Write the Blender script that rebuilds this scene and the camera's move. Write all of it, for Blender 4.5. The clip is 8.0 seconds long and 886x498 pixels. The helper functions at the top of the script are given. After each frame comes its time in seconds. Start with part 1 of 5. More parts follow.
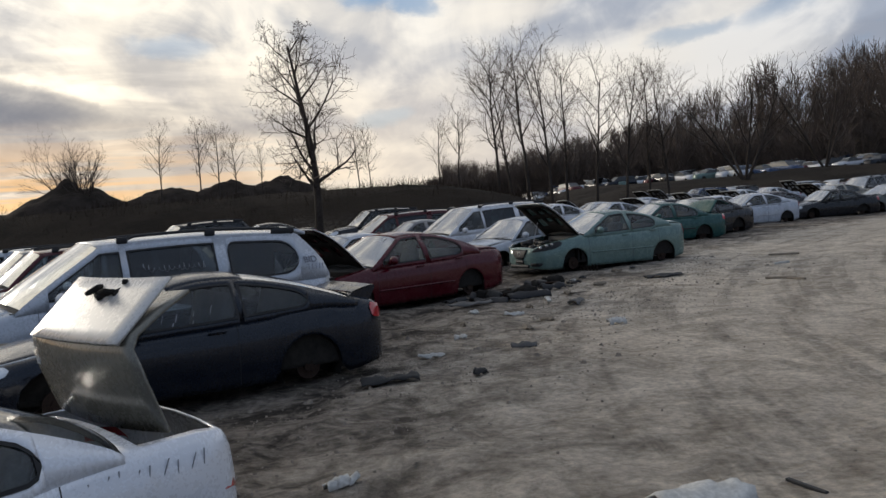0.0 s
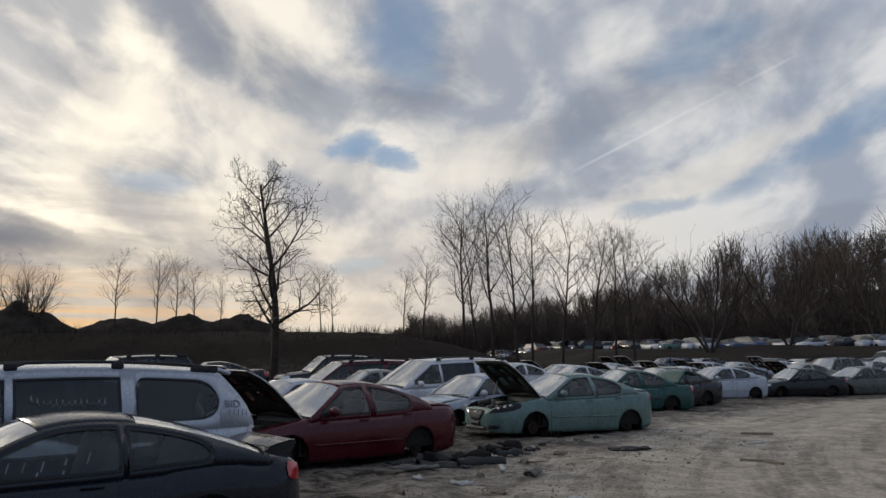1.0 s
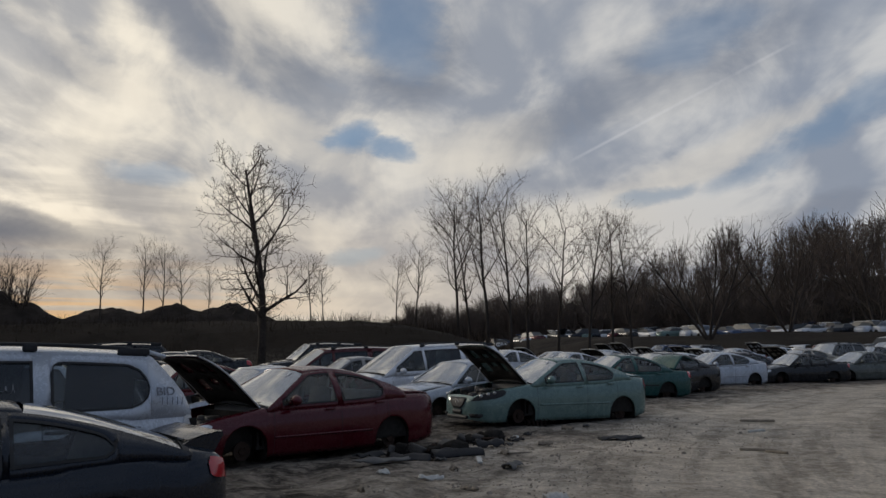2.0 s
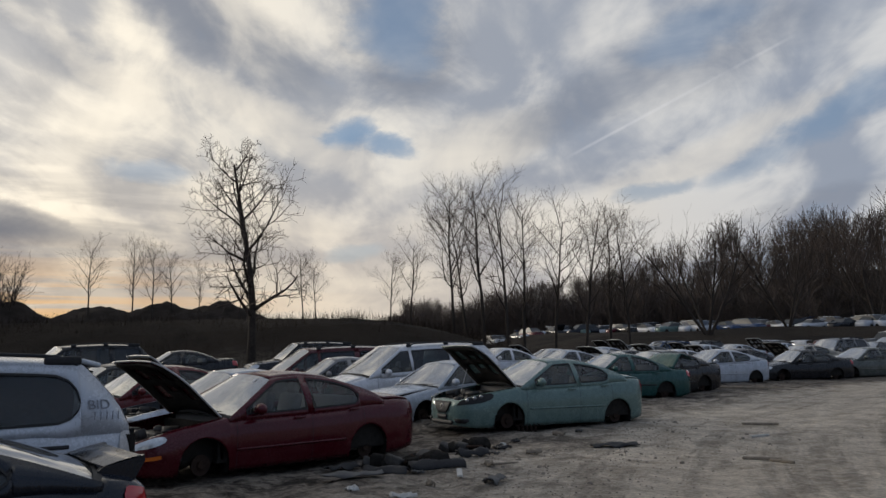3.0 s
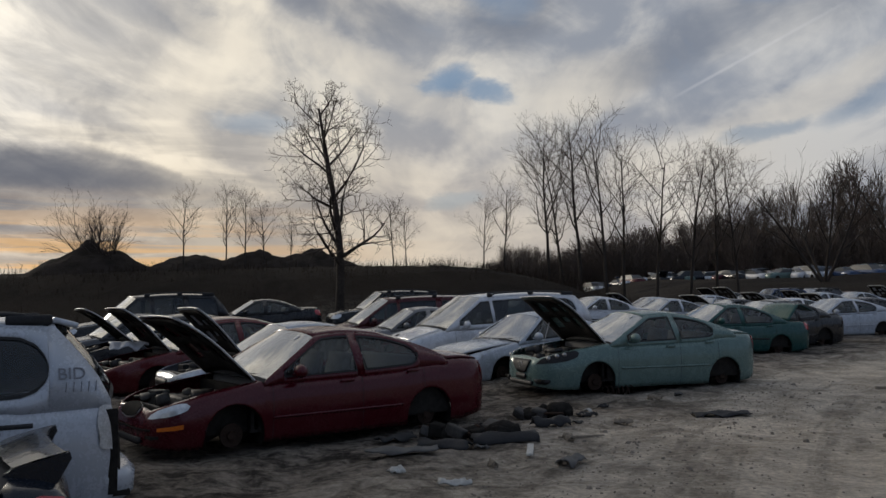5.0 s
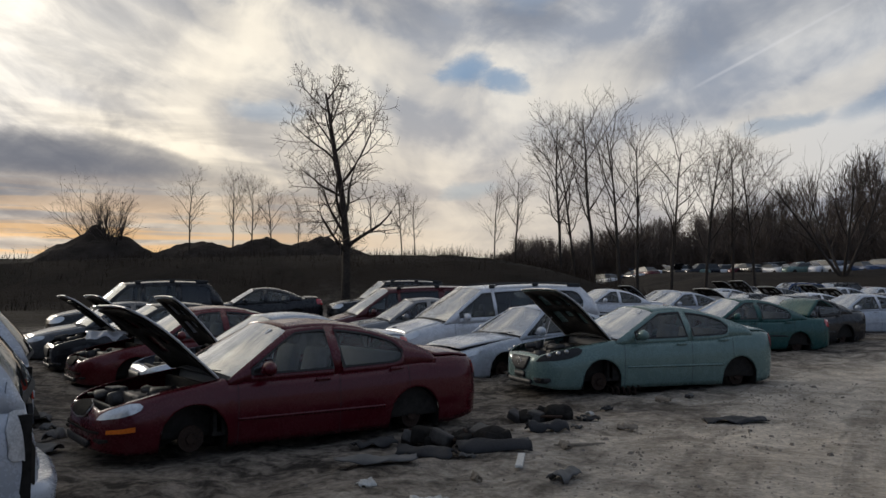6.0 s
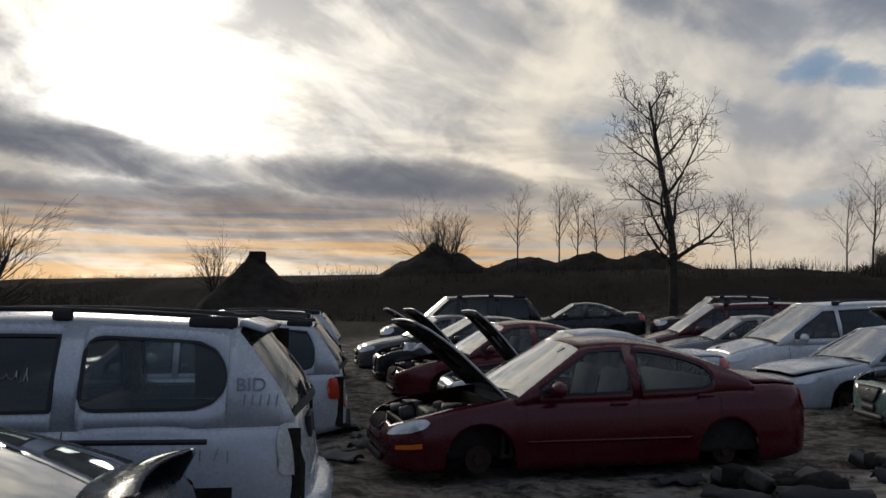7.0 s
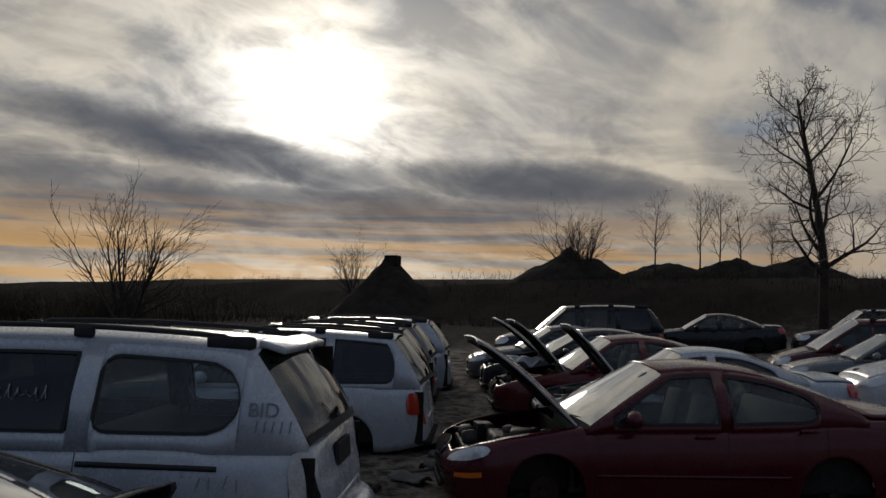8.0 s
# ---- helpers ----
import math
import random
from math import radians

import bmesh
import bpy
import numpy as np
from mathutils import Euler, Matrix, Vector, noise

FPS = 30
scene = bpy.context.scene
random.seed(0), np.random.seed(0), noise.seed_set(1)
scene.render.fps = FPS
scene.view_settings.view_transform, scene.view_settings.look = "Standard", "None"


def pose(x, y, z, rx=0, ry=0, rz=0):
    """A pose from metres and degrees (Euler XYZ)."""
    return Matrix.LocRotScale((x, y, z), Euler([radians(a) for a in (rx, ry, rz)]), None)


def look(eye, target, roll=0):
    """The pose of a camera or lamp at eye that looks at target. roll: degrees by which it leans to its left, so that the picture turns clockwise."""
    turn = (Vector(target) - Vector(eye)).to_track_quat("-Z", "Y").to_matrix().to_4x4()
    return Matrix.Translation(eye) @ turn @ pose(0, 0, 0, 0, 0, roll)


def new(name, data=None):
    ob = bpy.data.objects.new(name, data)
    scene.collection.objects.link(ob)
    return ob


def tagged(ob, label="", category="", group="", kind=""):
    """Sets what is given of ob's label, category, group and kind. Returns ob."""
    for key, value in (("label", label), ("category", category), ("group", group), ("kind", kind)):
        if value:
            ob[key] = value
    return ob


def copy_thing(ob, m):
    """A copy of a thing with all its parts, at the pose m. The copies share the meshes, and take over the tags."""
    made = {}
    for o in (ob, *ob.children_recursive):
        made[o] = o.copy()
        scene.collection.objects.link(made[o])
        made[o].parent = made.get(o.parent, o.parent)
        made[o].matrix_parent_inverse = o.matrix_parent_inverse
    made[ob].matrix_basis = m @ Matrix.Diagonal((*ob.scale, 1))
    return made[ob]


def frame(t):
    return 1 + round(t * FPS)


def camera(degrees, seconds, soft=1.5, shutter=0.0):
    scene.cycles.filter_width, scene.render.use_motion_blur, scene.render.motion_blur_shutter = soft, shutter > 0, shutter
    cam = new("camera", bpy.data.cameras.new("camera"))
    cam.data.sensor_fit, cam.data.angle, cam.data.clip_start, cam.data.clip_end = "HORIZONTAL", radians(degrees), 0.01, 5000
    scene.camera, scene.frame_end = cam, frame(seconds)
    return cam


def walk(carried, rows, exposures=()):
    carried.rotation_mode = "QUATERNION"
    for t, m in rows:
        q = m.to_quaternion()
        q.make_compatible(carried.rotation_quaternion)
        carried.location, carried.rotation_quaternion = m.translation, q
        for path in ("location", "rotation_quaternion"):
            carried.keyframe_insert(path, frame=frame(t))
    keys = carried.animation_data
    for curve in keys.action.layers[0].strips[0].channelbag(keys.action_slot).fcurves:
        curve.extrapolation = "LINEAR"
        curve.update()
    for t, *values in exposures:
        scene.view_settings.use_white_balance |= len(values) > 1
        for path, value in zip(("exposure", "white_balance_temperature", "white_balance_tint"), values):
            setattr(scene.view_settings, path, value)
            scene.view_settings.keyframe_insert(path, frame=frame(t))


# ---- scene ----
cam = camera(55.4, 8.0)
PATH = [
    (0, (0.168, 0.089, 1.647), (0.151, 2.087, 1.562), -4.1),
    (0.5, (0.259, 0.658, 1.618), (0.37, 2.651, 1.736), -1.7),
    (1, (0.405, 1.282, 1.613), (0.476, 3.262, 1.885), 0.0),
    (1.5, (0.601, 1.976, 1.545), (0.573, 3.955, 1.835), -0.4),
    (2, (0.86, 2.509, 1.508), (0.935, 4.492, 1.757), -0.4),
    (2.2, (0.926, 2.709, 1.524), (1.045, 4.691, 1.769), -0.0),
    (3.3, (1.319, 3.812, 1.657), (1.329, 5.798, 1.89), -1.9),
    (3.5, (1.383, 4.026, 1.683), (1.275, 6.011, 1.903), -1.5),
    (4, (1.433, 4.444, 1.675), (1.158, 6.418, 1.847), -0.1),
    (4.5, (1.539, 4.901, 1.684), (1.38, 6.889, 1.824), -0.7),
    (6, (1.903, 6.44, 1.712), (1.708, 8.428, 1.806), -0.0),
    (6.5, (2.02, 6.866, 1.728), (1.449, 8.78, 1.842), 0.2),
    (7, (2.103, 7.287, 1.717), (1.168, 9.05, 1.843), 0.5),
    (7.5, (2.235, 7.676, 1.8), (1.09, 9.311, 1.933), -0.1),
    (8, (2.486, 8.16, 1.864), (1.264, 9.738, 1.992), 1.5),
]
walk(cam, [(t, look(eye, target, roll)) for t, eye, target, roll in PATH],
     [(0, 0.38), (0.5, 0.38), (1, 0.18), (1.5, -0.12), (2.2, -0.12), (3.5, 0.14), (4.0, -0.1), (4.5, -0.2), (6, 0.08), (6.5, 0.15), (7, -0.15), (7.5, -0.5), (8, -0.82)])

# world, sun and exposure
SUN_DIR = Vector((-0.715, 0.664, 0.221)).normalized()


class Nodes:
    """Short helper to write node trees."""

    def __init__(self, tree):
        self.tree = tree
        tree.nodes.clear()

    def add(self, kind):
        return self.tree.nodes.new(kind)

    def link(self, a, b):
        self.tree.links.new(a, b)

    def put(self, socket, value):
        if isinstance(value, bpy.types.NodeSocket):
            self.link(value, socket)
        elif isinstance(value, (tuple, list)) and len(value) == 3 and socket.type == "RGBA":
            socket.default_value = (*value, 1)
        else:
            socket.default_value = value

    def math(self, op, a, b=0.0, c=0.0, clamp=False):
        n = self.add("ShaderNodeMath")
        n.operation, n.use_clamp = op, clamp
        for s, v in zip(n.inputs, (a, b, c)):
            self.put(s, v)
        return n.outputs[0]

    def vec(self, op, a, b=(0, 0, 0)):
        n = self.add("ShaderNodeVectorMath")
        n.operation = op
        self.put(n.inputs[0], a)
        self.put(n.inputs[1], b)
        return n.outputs["Value"] if op in ("DOT_PRODUCT", "LENGTH", "DISTANCE") else n.outputs[0]

    def mix(self, fac, a, b, blend="MIX"):
        n = self.add("ShaderNodeMix")
        n.data_type, n.blend_type = "RGBA", blend
        self.put(n.inputs[0], fac)
        self.put(n.inputs[6], a)
        self.put(n.inputs[7], b)
        return n.outputs[2]

    def ramp(self, x, lo, hi, a=0.0, b=1.0):
        n = self.add("ShaderNodeMapRange")
        n.interpolation_type = "SMOOTHSTEP"
        for s, v in zip(n.inputs, (x, lo, hi, a, b)):
            self.put(s, v)
        return n.outputs[0]

    def noise(self, vector, scale, detail=4.0, rough=0.55, distortion=0.0):
        n = self.add("ShaderNodeTexNoise")
        self.put(n.inputs["Vector"], vector)
        for key, v in (("Scale", scale), ("Detail", detail), ("Roughness", rough), ("Distortion", distortion)):
            n.inputs[key].default_value = v
        return n.outputs["Fac"]

    def voronoi(self, vector, scale):
        n = self.add("ShaderNodeTexVoronoi")
        self.put(n.inputs["Vector"], vector)
        n.inputs["Scale"].default_value = scale
        return n.outputs["Distance"]


def direction(yaw, pitch):
    """A direction from degrees to the left of +y and degrees up."""
    a, e = radians(yaw), radians(pitch)
    return (-math.sin(a) * math.cos(e), math.cos(a) * math.cos(e), math.sin(e))


def build_world():
    world = bpy.data.worlds.new("evening_sky")
    scene.world = world
    world.use_nodes = True
    n = Nodes(world.node_tree)
    d = n.add("ShaderNodeTexCoord").outputs["Generated"]
    sep = n.add("ShaderNodeSeparateXYZ")
    n.link(d, sep.inputs[0])
    up = n.math("MAXIMUM", sep.outputs[2], 0.0)
    sky = n.add("ShaderNodeTexSky")
    sky.sky_type, sky.sun_disc = "NISHITA", False
    sky.sun_elevation, sky.sun_rotation = math.asin(SUN_DIR.z), math.atan2(SUN_DIR.x, SUN_DIR.y)
    clear = n.mix(1.0, sky.outputs[0], (0.085, 0.10, 0.115), "MULTIPLY")
    # the cloud sheet, seen in perspective
    flat = n.vec("MULTIPLY", d, (1, 1, 0))
    div = n.math("ADD", up, 0.34)
    inv = n.math("DIVIDE", 1.0, div)
    comb = n.add("ShaderNodeCombineXYZ")
    for i in range(3):
        n.link(inv, comb.inputs[i])
    p = n.vec("MULTIPLY", flat, comb.outputs[0])
    turn = n.add("ShaderNodeMapping")
    n.link(p, turn.inputs[0])
    turn.inputs["Rotation"].default_value = (0, 0, radians(-4))
    turn.inputs["Scale"].default_value = (1.45, 0.95, 1)
    q = turn.outputs[0]
    big = n.noise(q, 1.7, 4, 0.50, 0.7)
    fine = n.noise(q, 5.0, 7, 0.56, 0.7)
    wisps = n.noise(n.vec("MULTIPLY", q, (1.0, 0.85, 1)), 3.2, 8, 0.60, 1.2)
    # the sun behind the clouds
    near = n.math("MAXIMUM", n.vec("DOT_PRODUCT", d, tuple(SUN_DIR)), 0.0)
    wide = n.math("POWER", near, 3.4)
    halo = n.math("POWER", near, 24.0)
    core = n.math("POWER", near, 300.0)
    body = n.math("ADD", n.math("MULTIPLY", big, 0.62), n.math("ADD", n.math("MULTIPLY", fine, 0.15), n.math("MULTIPLY", wisps, 0.23)))
    light = n.ramp(body, 0.435, 0.595)
    grey = n.mix(light, (0.285, 0.325, 0.40), (0.62, 0.625, 0.63))
    warm = n.mix(light, (0.40, 0.40, 0.41), (0.98, 0.89, 0.735))
    cloud = n.mix(n.math("MINIMUM", n.math("MULTIPLY", wide, 1.35), 1.0), grey, warm)
    # ragged copies of the view direction, so that no cloud has a smooth edge
    ragged = n.vec("ADD", d, n.vec("MULTIPLY", n.vec("SUBTRACT", noise_colour(n, n.vec("MULTIPLY", d, (1, 1, 1.8)), 7.5), (0.5, 0.5, 0.5)), (0.13, 0.13, 0.045)))
    gleam = cloud_mask(n, ragged, GLEAMS)
    cloud = n.mix(n.math("MULTIPLY", gleam, n.ramp(body, 0.36, 0.55, 0.55, 1.0)), cloud, n.mix(n.math("MINIMUM", wide, 1.0), (0.66, 0.63, 0.58), (1.0, 0.90, 0.74)))
    shade = cloud_mask(n, ragged, SHADES)
    cloud = n.mix(n.math("MULTIPLY", shade, n.ramp(body, 0.42, 0.64, 1.0, 0.45)), cloud, (0.175, 0.20, 0.255))
    # openings in the sheet, where the blue shows
    hole = n.ramp(n.math("ADD", n.math("MULTIPLY", big, 0.6), n.math("MULTIPLY", wisps, 0.4)), 0.34, 0.42, 0.4, 0.0)
    hole = n.math("MAXIMUM", n.math("MULTIPLY", hole, n.ramp(wide, 0.2, 0.75, 0.85, 0.1)), cloud_mask(n, ragged, HOLES))
    blue = n.mix(0.65, clear, (0.14, 0.235, 0.39))
    col = n.mix(hole, cloud, blue)
    # long dark banks low over the horizon, with orange gaps under them
    low = n.vec("MULTIPLY", d, (1.3, 1.3, 10.0))
    bank = n.noise(low, 2.1, 6, 0.55, 0.35)
    bank_f = n.math("MULTIPLY", n.ramp(bank, 0.37, 0.53), n.math("MULTIPLY", n.ramp(up, 0.022, 0.05), n.ramp(up, 0.14, 0.24, 1.0, 0.0)))
    toward = n.ramp(n.vec("DOT_PRODUCT", flat, (-0.80, 0.60, 0)), 0.62, 0.97)
    bank_f = n.math("MULTIPLY", bank_f, n.math("ADD", n.math("MULTIPLY", toward, 0.50), 0.08))
    glow = n.ramp(up, 0.0, 0.26, 1.0, 0.0)
    side = n.ramp(n.vec("DOT_PRODUCT", flat, (-0.62, 0.78, 0)), 0.25, 0.98)
    col = n.mix(n.math("MULTIPLY", n.math("MULTIPLY", glow, side), 0.5), col, (0.90, 0.71, 0.49))
    bank_f = n.math("MAXIMUM", bank_f, cloud_mask(n, ragged, BANKS))
    col = n.mix(bank_f, col, (0.105, 0.12, 0.16))
    ember = n.math("MULTIPLY", n.ramp(up, 0.03, 0.135, 1.0, 0.0), toward)
    streak = n.noise(n.vec("MULTIPLY", d, (1.5, 1.5, 34.0)), 2.2, 6, 0.58, 0.4)
    col = n.mix(n.math("MULTIPLY", n.math("MULTIPLY", ember, n.ramp(up, 0.05, 0.11, 0.0, 1.0)), n.ramp(streak, 0.46, 0.60, 0.0, 0.55)), col, (0.14, 0.155, 0.20))
    col = n.mix(n.math("MULTIPLY", ember, n.ramp(streak, 0.42, 0.58, 0.95, 0.08)), col, (0.86, 0.50, 0.19))
    # light through the thin parts round the sun
    thin = n.ramp(n.math("ADD", fine, n.math("MULTIPLY", wisps, 0.6)), 0.62, 0.98, 0.35, 1.0)
    shine = n.math("ADD", n.math("MULTIPLY", halo, 0.75), n.math("MULTIPLY", core, 3.6))
    shine = n.math("MULTIPLY", shine, n.math("MULTIPLY", thin, n.math("SUBTRACT", 1.0, n.math("MULTIPLY", bank_f, 0.85))))
    col = n.mix(1.0, col, n.mix(1.0, (1.0, 0.95, 0.86), shine, "MULTIPLY"), "ADD")
    # vapour trail
    a, b = Vector(direction(*TRAIL[0])), Vector(direction(*TRAIL[1]))
    across = a.cross(b).normalized()
    mid = (a + b).normalized()
    off = n.math("ABSOLUTE", n.vec("DOT_PRODUCT", d, tuple(across)))
    trail = n.math("MULTIPLY", n.ramp(off, 0.0004, 0.0026, 1.0, 0.0), n.ramp(n.vec("DOT_PRODUCT", d, tuple(mid)), math.cos(a.angle(b) * 0.55), math.cos(a.angle(b) * 0.35)))
    col = n.mix(n.math("MULTIPLY", trail, n.ramp(fine, 0.35, 0.6, 0.05, 0.26)), col, (0.72, 0.72, 0.75))
    # the sky darkens overhead and away from the low sun
    away = n.ramp(n.vec("DOT_PRODUCT", d, (-0.42, 0.88, 0.12)), -0.45, 0.42)
    rest = n.mix(n.ramp(body, 0.40, 0.62), (0.165, 0.22, 0.325), (0.285, 0.34, 0.445))
    col = n.mix(away, rest, col)
    bg = n.add("ShaderNodeBackground")
    n.link(col, bg.inputs[0])
    bg.inputs[1].default_value = 1.0
    out = n.add("ShaderNodeOutputWorld")
    n.link(bg.outputs[0], out.inputs[0])


def noise_colour(n, vector, scale):
    t = n.add("ShaderNodeTexNoise")
    n.link(vector, t.inputs["Vector"])
    t.inputs["Scale"].default_value, t.inputs["Detail"].default_value, t.inputs["Roughness"].default_value = scale, 8.0, 0.62
    return t.outputs["Color"]


def cloud_mask(n, d, clouds):
    """How deep a direction lies in long clouds: yaw to the left, pitch, half length, half height, rise to the right (degrees) and strength."""
    total = 0.0
    for yaw, pitch, long_, high, rise, strength in clouds:
        c = Vector(direction(yaw, pitch))
        right = Vector((math.cos(radians(yaw)), math.sin(radians(yaw)), 0))
        top = right.cross(c)
        a = radians(rise)
        along, across = right * math.cos(a) + top * math.sin(a), top * math.cos(a) - right * math.sin(a)
        x = n.math("MULTIPLY", n.math("SUBTRACT", n.vec("DOT_PRODUCT", d, tuple(along)), along.dot(c)), 1 / radians(long_))
        y = n.math("MULTIPLY", n.math("SUBTRACT", n.vec("DOT_PRODUCT", d, tuple(across)), across.dot(c)), 1 / radians(high))
        r = n.math("ADD", n.math("MULTIPLY", x, x), n.math("MULTIPLY", y, y))
        front = n.math("GREATER_THAN", n.vec("DOT_PRODUCT", d, tuple(c)), 0.2)
        total = n.math("MAXIMUM", total, n.math("MULTIPLY", n.ramp(r, 0.0, 1.9, strength, 0.0), front))
    return total


HOLES = [(3.9, 14.6, 1.7, 0.9, 12, 0.85), (1.6, 13.8, 2.0, 0.6, -14, 0.8), (3.6, 6.8, 2.0, 0.5, 5, 0.7), (-16.8, 10.4, 2.2, 0.5, 8, 0.6), (17.3, 11.7, 2.6, 0.7, -3, 0.5), (-28.8, 14.5, 4.5, 1.2, 25, 0.6),
         (-23, 11.5, 3.0, 0.8, 20, 0.45), (0.7, 22.0, 2.6, 3.0, 10, 0.6), (-19.5, 20.0, 4.0, 1.5, 10, 0.5)]
SHADES = [(0.7, 20.8, 3.2, 4.0, 20, 0.75), (13.0, 21.5, 7.0, 2.2, -28, 0.7), (-19.5, 19.0, 7.0, 2.6, 12, 0.6), (-13.0, 16.8, 8.0, 1.8, 26, 0.5), (26.0, 8.2, 6.0, 1.1, -12, 0.7),
          (19.4, 6.5, 9.0, 0.9, -3, 0.6), (26.0, 19.5, 6.0, 1.4, -22, 0.45), (17.0, 12.2, 4.0, 1.2, -5, 0.35), (61.0, 16.5, 7.0, 2.5, 0, 0.4), (30.0, 19.0, 6.0, 1.6, -30, 0.45), (24.0, 12.5, 6.0, 0.9, -8, 0.4), (-26.0, 8.5, 6.0, 0.9, 14, 0.35)]
GLEAMS = [(-5.1, 14.0, 4.5, 2.0, 10, 0.75), (26.0, 15.5, 7.0, 4.0, -30, 0.5), (4.5, 4.2, 10.0, 1.8, 0, 0.4), (-20.0, 12.4, 9.0, 1.2, 22, 0.6), (9.0, 15.2, 7.0, 1.3, -28, 0.6), (12.0, 9.3, 8.0, 1.4, -10, 0.5),
          (-8.0, 8.8, 8.0, 1.5, 5, 0.5), (20.0, 17.5, 6.0, 1.0, -35, 0.55), (35.0, 16.0, 7.0, 3.0, -15, 0.4)]
BANKS = [(57.0, 5.6, 10.0, 1.3, 0, 0.85), (50.0, 4.9, 16.0, 0.8, 0, 0.85), (33.0, 3.7, 13.0, 0.5, 0, 0.7), (61.0, 3.4, 9.0, 0.5, 0, 0.7), (52.0, 9.5, 14.0, 1.7, -8, 1.0), (32.0, 8.1, 11.0, 1.5, -3, 0.9), (46.0, 6.4, 18.0, 1.5, -1, 0.95), (40.0, 4.6, 14.0, 0.6, 0, 0.75), (63.0, 7.0, 8.0, 1.6, 0, 0.7), (24.5, 8.6, 4.0, 0.8, -16, 0.55)]
TRAIL = ((-11.0, 12.9), (-25.5, 19.1))
build_world()
sun = new("sun", bpy.data.lights.new("sun", "SUN"))
sun.data.energy, sun.data.angle, sun.data.color = 0.75, radians(14), (1.0, 0.90, 0.76)
sun.matrix_world = look(SUN_DIR * 60, (0, 0, 0))
scene.view_settings.exposure = 0.0


# materials
def material(name, colour, rough=0.6, metal=0.0, grain=30.0, vary=0.25, bump=0.0, bump_scale=None, coat=0.0, own=False, dirt=0.0, spec=0.5):
    """A plain surface with grain at two scales. own: the colour is the object's own. dirt: dust that settles in patches."""
    m = bpy.data.materials.new(name)
    m.use_nodes = True
    n = Nodes(m.node_tree)
    pos = n.add("ShaderNodeTexCoord").outputs["Object"]
    base = n.add("ShaderNodeObjectInfo").outputs["Color"] if own else None
    fine, broad = n.noise(pos, grain, 5), n.noise(pos, grain * 0.13, 4, 0.6, 0.3)
    k = n.math("ADD", n.math("MULTIPLY", fine, 0.5), n.math("MULTIPLY", broad, 0.5))
    shade = n.ramp(k, 0.3, 0.7, 1 - vary, 1 + vary)
    b = n.add("ShaderNodeCombineColor")
    for s in b.inputs:
        n.link(shade, s)
    col = n.mix(1.0, base if own else colour, b.outputs[0], "MULTIPLY")
    r = n.ramp(k, 0.25, 0.75, rough * 0.8, min(1, rough * 1.25))
    if dirt:
        f = n.math("MULTIPLY", n.ramp(n.noise(pos, 2.6, 7, 0.65, 0.5), 0.42, 0.72), dirt)
        col = n.mix(f, col, (0.20, 0.18, 0.155))
        r = n.math("ADD", r, n.math("MULTIPLY", f, 0.5), clamp=True)
    s = n.add("ShaderNodeBsdfPrincipled")
    n.link(col, s.inputs["Base Color"])
    n.link(r, s.inputs["Roughness"])
    s.inputs["Metallic"].default_value = metal
    s.inputs["Specular IOR Level"].default_value = spec
    s.inputs["Coat Weight"].default_value = coat
    s.inputs["Coat Roughness"].default_value = 0.07
    if bump:
        bn = n.add("ShaderNodeBump")
        bn.inputs["Strength"].default_value, bn.inputs["Distance"].default_value = 0.8, bump
        n.link(n.noise(pos, bump_scale or grain, 6, 0.6), bn.inputs["Height"])
        n.link(bn.outputs[0], s.inputs["Normal"])
    out = n.add("ShaderNodeOutputMaterial")
    n.link(s.outputs[0], out.inputs[0])
    return m


def glass_material(name, tint, dust=0.12, ior=1.6, haze=0.0):
    """A pane: clear with a tint, a mirror by its angle, dusty in patches."""
    m = bpy.data.materials.new(name)
    m.use_nodes = True
    n = Nodes(m.node_tree)
    pos = n.add("ShaderNodeTexCoord").outputs["Object"]
    clear = n.add("ShaderNodeBsdfTransparent")
    clear.inputs[0].default_value = (*tint, 1)
    gloss = n.add("ShaderNodeBsdfGlossy")
    gloss.inputs["Roughness"].default_value = 0.05
    gloss.inputs["Color"].default_value = (0.9, 0.92, 0.95, 1)
    fres = n.add("ShaderNodeFresnel")
    fres.inputs[0].default_value = ior
    a = n.add("ShaderNodeMixShader")
    n.link(n.math("ADD", fres.outputs[0], haze, clamp=True), a.inputs[0])
    n.link(clear.outputs[0], a.inputs[1])
    n.link(gloss.outputs[0], a.inputs[2])
    film = n.add("ShaderNodeBsdfDiffuse")
    film.inputs[0].default_value = (0.42, 0.42, 0.40, 1)
    b = n.add("ShaderNodeMixShader")
    n.link(n.math("MULTIPLY", n.ramp(n.noise(pos, 3.5, 7, 0.62, 0.4), 0.35, 0.75, 0.25, 1.0), dust), b.inputs[0])
    n.link(a.outputs[0], b.inputs[1])
    n.link(film.outputs[0], b.inputs[2])
    out = n.add("ShaderNodeOutputMaterial")
    n.link(b.outputs[0], out.inputs[0])
    return m


